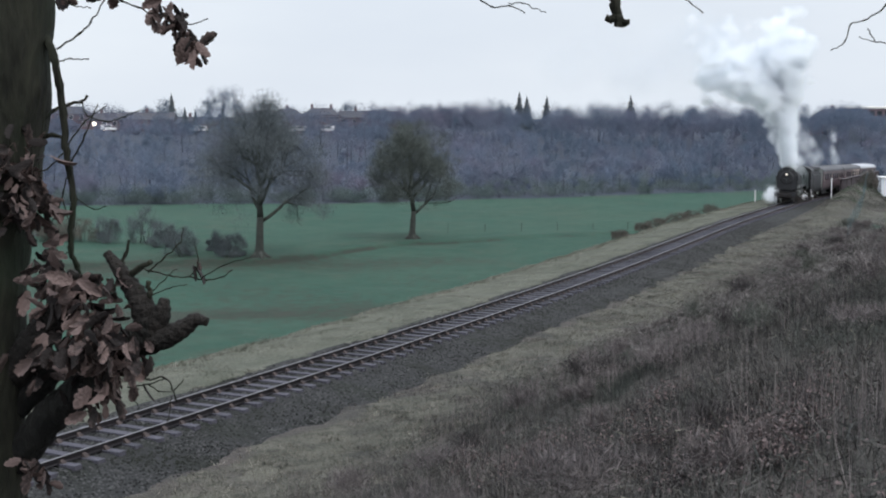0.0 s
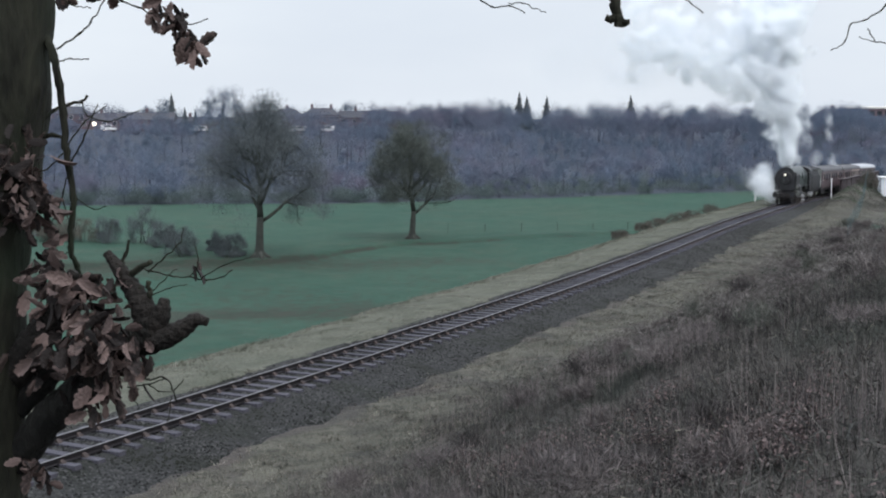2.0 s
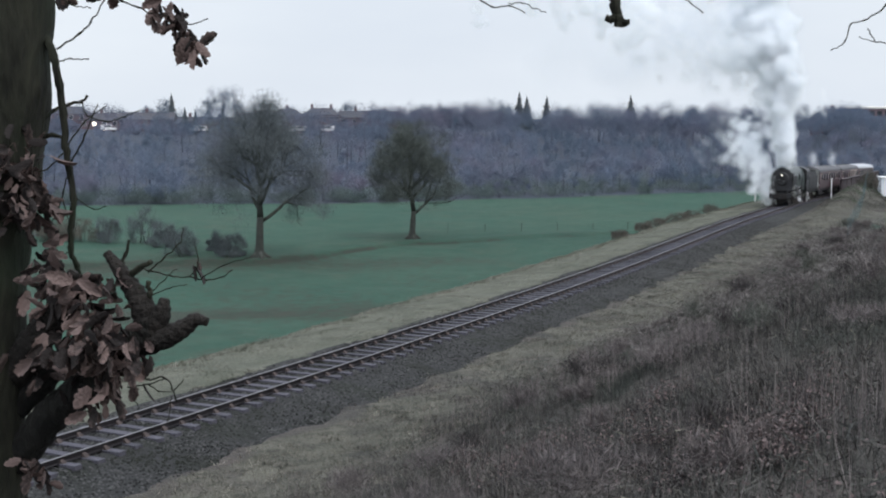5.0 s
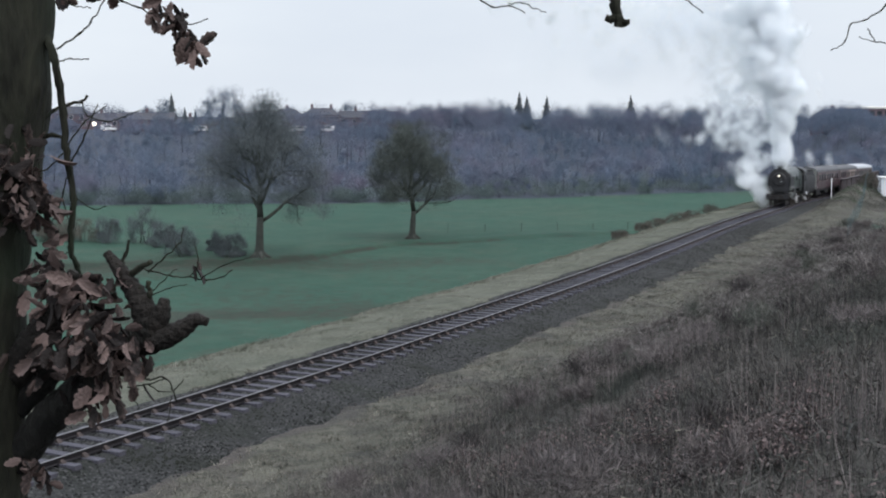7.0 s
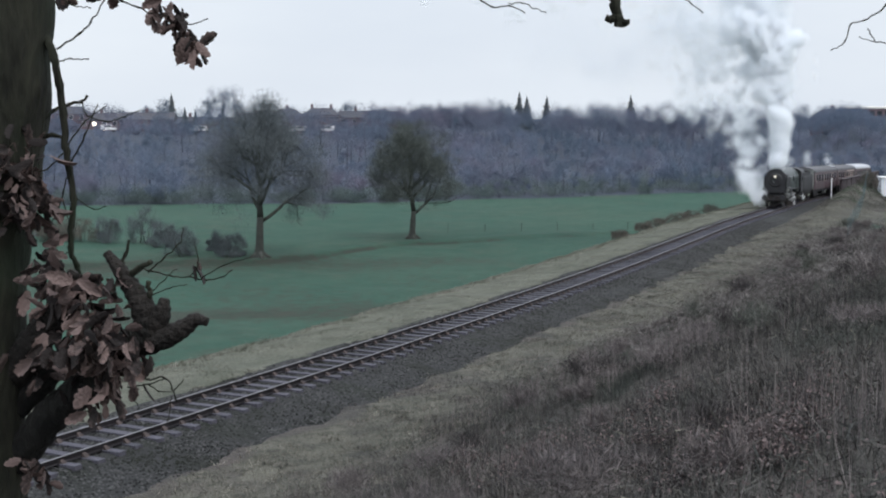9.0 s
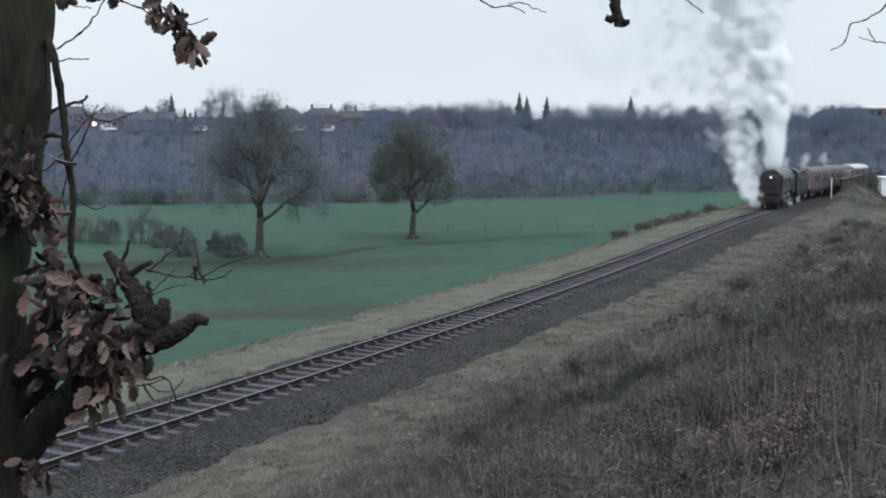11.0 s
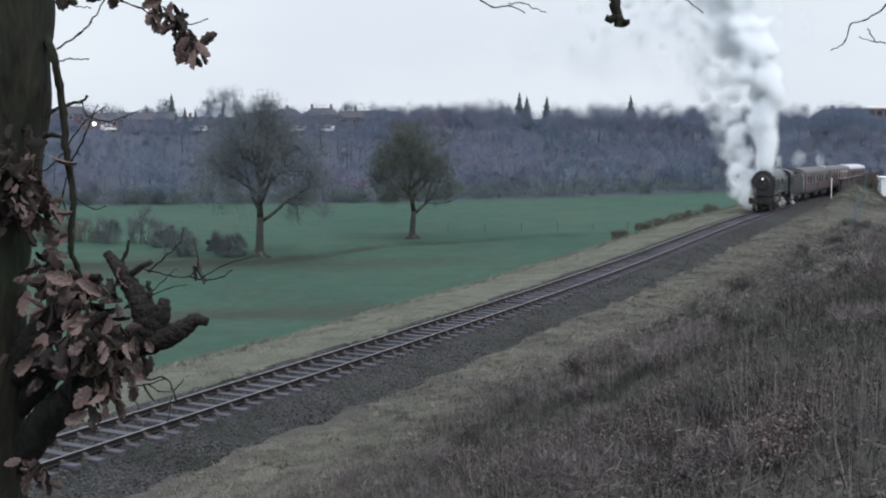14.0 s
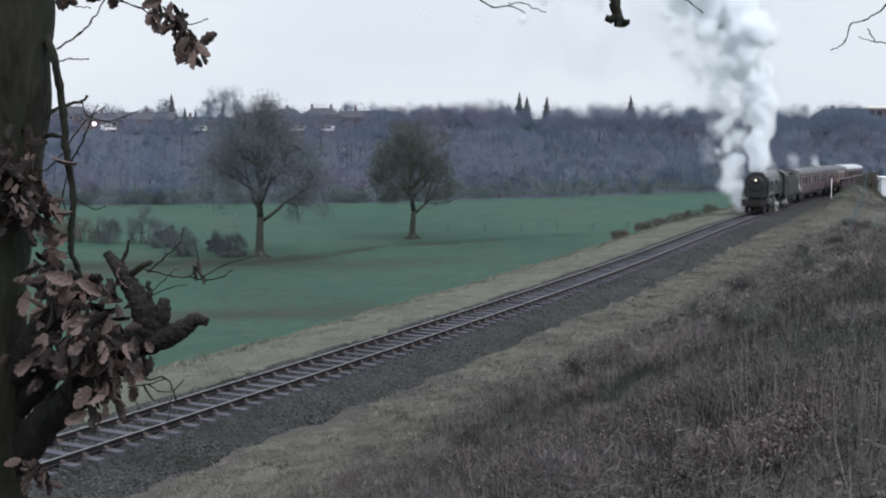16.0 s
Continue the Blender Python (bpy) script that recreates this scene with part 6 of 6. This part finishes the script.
def cylinder_steam(rng):
    """Steam from the open cylinder cocks: it boils out ahead of the wheels, climbs and is drawn into the column."""
    steam = tagged(new("cylinder_steam"), "white steam boiling from the open cylinder cocks beside the engine", "steam")
    n = 360
    for k in range(n):
        born = -0.8 + 16.7 * (k + rng.random()) / n
        thin = k % 4 == 3
        out = rng.random() ** 0.7 * float(np.interp(born, (0, 2, 8, 16), (0.8, 2.2, 2.8, 1.7)))
        low = on_track(float(front_at(born)) + rng.uniform(0.6, 2.4), -1.25, rng.uniform(0.5, 0.9))
        climb = rng.uniform(1.2, 2.6) * float(np.interp(born, (-0.5, 1.5, 4), (0.5, 0.7, 1.0)))
        pull, side, depth = rng.uniform(0.3, 1.0), rng.normal(0, 0.5), rng.normal(0, 0.4)
        stray = rng.uniform(0.4, 1.1) if thin else rng.uniform(0.0, 0.45)

        def course(a):
            e = 1 - math.exp(-1.6 * a)
            back = float(rise(0.8, 3.5, a)) * pull
            x = -out * e * (1 - 0.75 * back) + side * min(1, a) - 0.10 * a ** 1.9 - stray * max(0.0, a - 1.0)
            return low + Vector((x, depth * e + 1.6 * back, climb * (a + 0.05 * a * a) - 0.2 * e))

        ob = part("puff", (FAINT if thin else DENSE if k % 4 == 2 else SOFT)[k // 4 % 4], None, steam)
        ob.scale = (rng.uniform(0.8, 1.0) if thin else rng.uniform(0.6, 0.95),) * 3
        blow(ob, born, (2.8, 2.6), course, rng.uniform(-80, 80, 3))


def steam_motions():
    rng = np.random.default_rng(9)
    exhaust(rng)
    cylinder_steam(rng)
    # wisps that cling to the engine's near side and to the heating pipes
    for k, (off, back, z, size) in enumerate(((1.45, 2.6, 0.7, 0.34), (1.5, 3.4, 0.5, 0.3), (1.45, 3.0, 1.3, 0.3), (1.4, 9.6, 0.5, 0.36), (1.35, 10.4, 0.8, 0.3), (0.3, 18.2, 2.6, 0.8), (0.9, 19.0, 1.6, 0.6), (0.6, 18.6, 4.4, 0.9), (0.2, 38.6, 4.4, 0.9), (0.5, 38.9, 3.2, 0.6), (-0.4, 12.0, 4.2, 0.7))):
        ob = tagged(new("steam_wisp", LEAK[k % len(LEAK)]), "thin wisp of leaking steam beside the train", "steam", "leaking steam")
        ob.scale = (size,) * 3
        rows = []
        for t in np.arange(0, 16.01, 2.0):
            p = on_track(float(front_at(t)) + back, off + 0.15 * math.sin(t * 1.3 + k), z + 0.2 * math.sin(t * 0.9 + 2 * k))
            rows.append((float(t), pose(p.x, p.y, p.z, 80 + 20 * math.sin(t + k), 15 * math.sin(0.7 * t), 40 * math.sin(0.5 * t + k))))
        walk(ob, rows)
    # steam already let go between the vehicles, rising and thinning out
    for k, (back, z, size) in enumerate(((12.4, 4.2, 0.8), (13.2, 5.6, 0.95), (12.8, 7.2, 1.0), (18.6, 4.6, 0.8), (19.0, 6.4, 0.9), (38.6, 5.4, 0.8), (38.2, 7.6, 0.9))):
        ob = tagged(new("steam_wisp", SOFT[k % 4]), "soft wisp of old steam rising above the train", "steam", "leaking steam")
        ob.scale = (size,) * 3
        p = on_track(float(front_at(0.0)) + back, 0, z)
        walk(ob, [(float(t), pose(p.x - 0.3 * t, p.y, p.z + 1.1 * t, 60 + 3 * t, 2 * t, 25 * k)) for t in (0.0, 8.0, 16.0)])
    # old smoke hanging to the lee of the train
    for k, (x, y, z, size) in enumerate(((26, 140, 15.5, 4.0), (22, 141, 13.5, 3.4), (30, 139, 17.5, 4.4), (18, 143, 16.5, 3.8), (31, 137, 14.0, 3.0), (33, 138, 16.5, 3.2), (14, 144, 15.0, 3.4), (24.8, 112, 16.0, 2.3), (22.6, 112, 16.2, 2.4), (20.5, 113, 14.9, 2.4), (18.5, 113, 13.4, 2.2), (16.4, 114, 12.4, 2.0), (23.6, 113, 16.5, 2.6))):
        ob = tagged(new("smoke_cloud", HAZE[k % len(HAZE)]), "thin grey drifting smoke against the sky", "smoke", "drifting smoke")
        ob.scale = (size,) * 3
        walk(ob, [(float(t), pose(x - 0.28 * t, y, z + 0.1 * t, 3 * t, 2 * t, 30 * k + 4 * t)) for t in (0.0, 8.0, 16.0)])


def motions():
    times = np.arange(0, 16.01, 1.0)
    front = 0.0
    for ob, long in [(LOCO, LOCO_LONG), (TENDER, TENDER_LONG)] + list(zip(COACHES, [COACH_LONG] * 3)):
        walk(ob, [(float(t), vehicle_pose(float(front_at(t)) + front, long)) for t in times])
        front += long + (0.1 if ob is LOCO else 0.5)
    steps = np.linspace(0, 16, 33)
    for w, x, y, r in ROLLING:
        walk(w, [(float(t), pose(x, y, r, -math.degrees((89.2 - float(front_at(t))) / r), 0, 0)) for t in steps])
    steam_motions()


# ---- sleepers and their chairs ----
def build_sleepers(track):
    bm = bmesh.new()
    bmesh.ops.create_cube(bm, size=1)
    for v in bm.verts:
        v.co = (v.co.x * 2.6, v.co.y * 0.25, v.co.z * 0.13)
    bmesh.ops.bevel(bm, geom=list(bm.edges), offset=0.012, segments=1, affect="EDGES")
    me = mesh_of("sleeper", bm, M_SLEEPER)
    rng = random.Random(3)
    pile_v, pile_f = [], []
    for k in range(290):
        s = -44 + k * 0.735
        ob = new("sleeper", me)
        ob.parent = track
        th = float(heading(s))
        p = on_track(s + rng.uniform(-0.03, 0.03), rng.uniform(-0.04, 0.04), -0.222 + rng.uniform(-0.012, 0.012))
        ob.matrix_basis = Matrix.Translation(p) @ pose(0, 0, 0, rng.uniform(-1, 1), rng.uniform(-0.6, 0.6), -math.degrees(th) + rng.uniform(-1, 1))
        for off in (-0.7525, 0.7525):
            for e in (-1, 1):
                o = len(pile_v)
                for a, b, c in ((0.05, -0.08, -0.155), (0.05, 0.08, -0.155), (0.17, 0.08, -0.155), (0.17, -0.08, -0.155), (0.045, -0.06, -0.06), (0.045, 0.06, -0.06), (0.09, 0.06, -0.09), (0.09, -0.06, -0.09)):
                    pile_v.append(on_track(s + b, off + e * a, c))
                pile_f += [tuple(o + i for i in f) for f in ((0, 1, 2, 3), (4, 7, 6, 5), (0, 4, 5, 1), (1, 5, 6, 2), (2, 6, 7, 3), (3, 7, 4, 0))]
    tagged(part("rail_chairs", mesh_from("rail_chairs", pile_v, pile_f, M_CHAIR), None, track), "cast iron rail chairs", kind="stuff")


build_sleepers(TRACK)
motions()
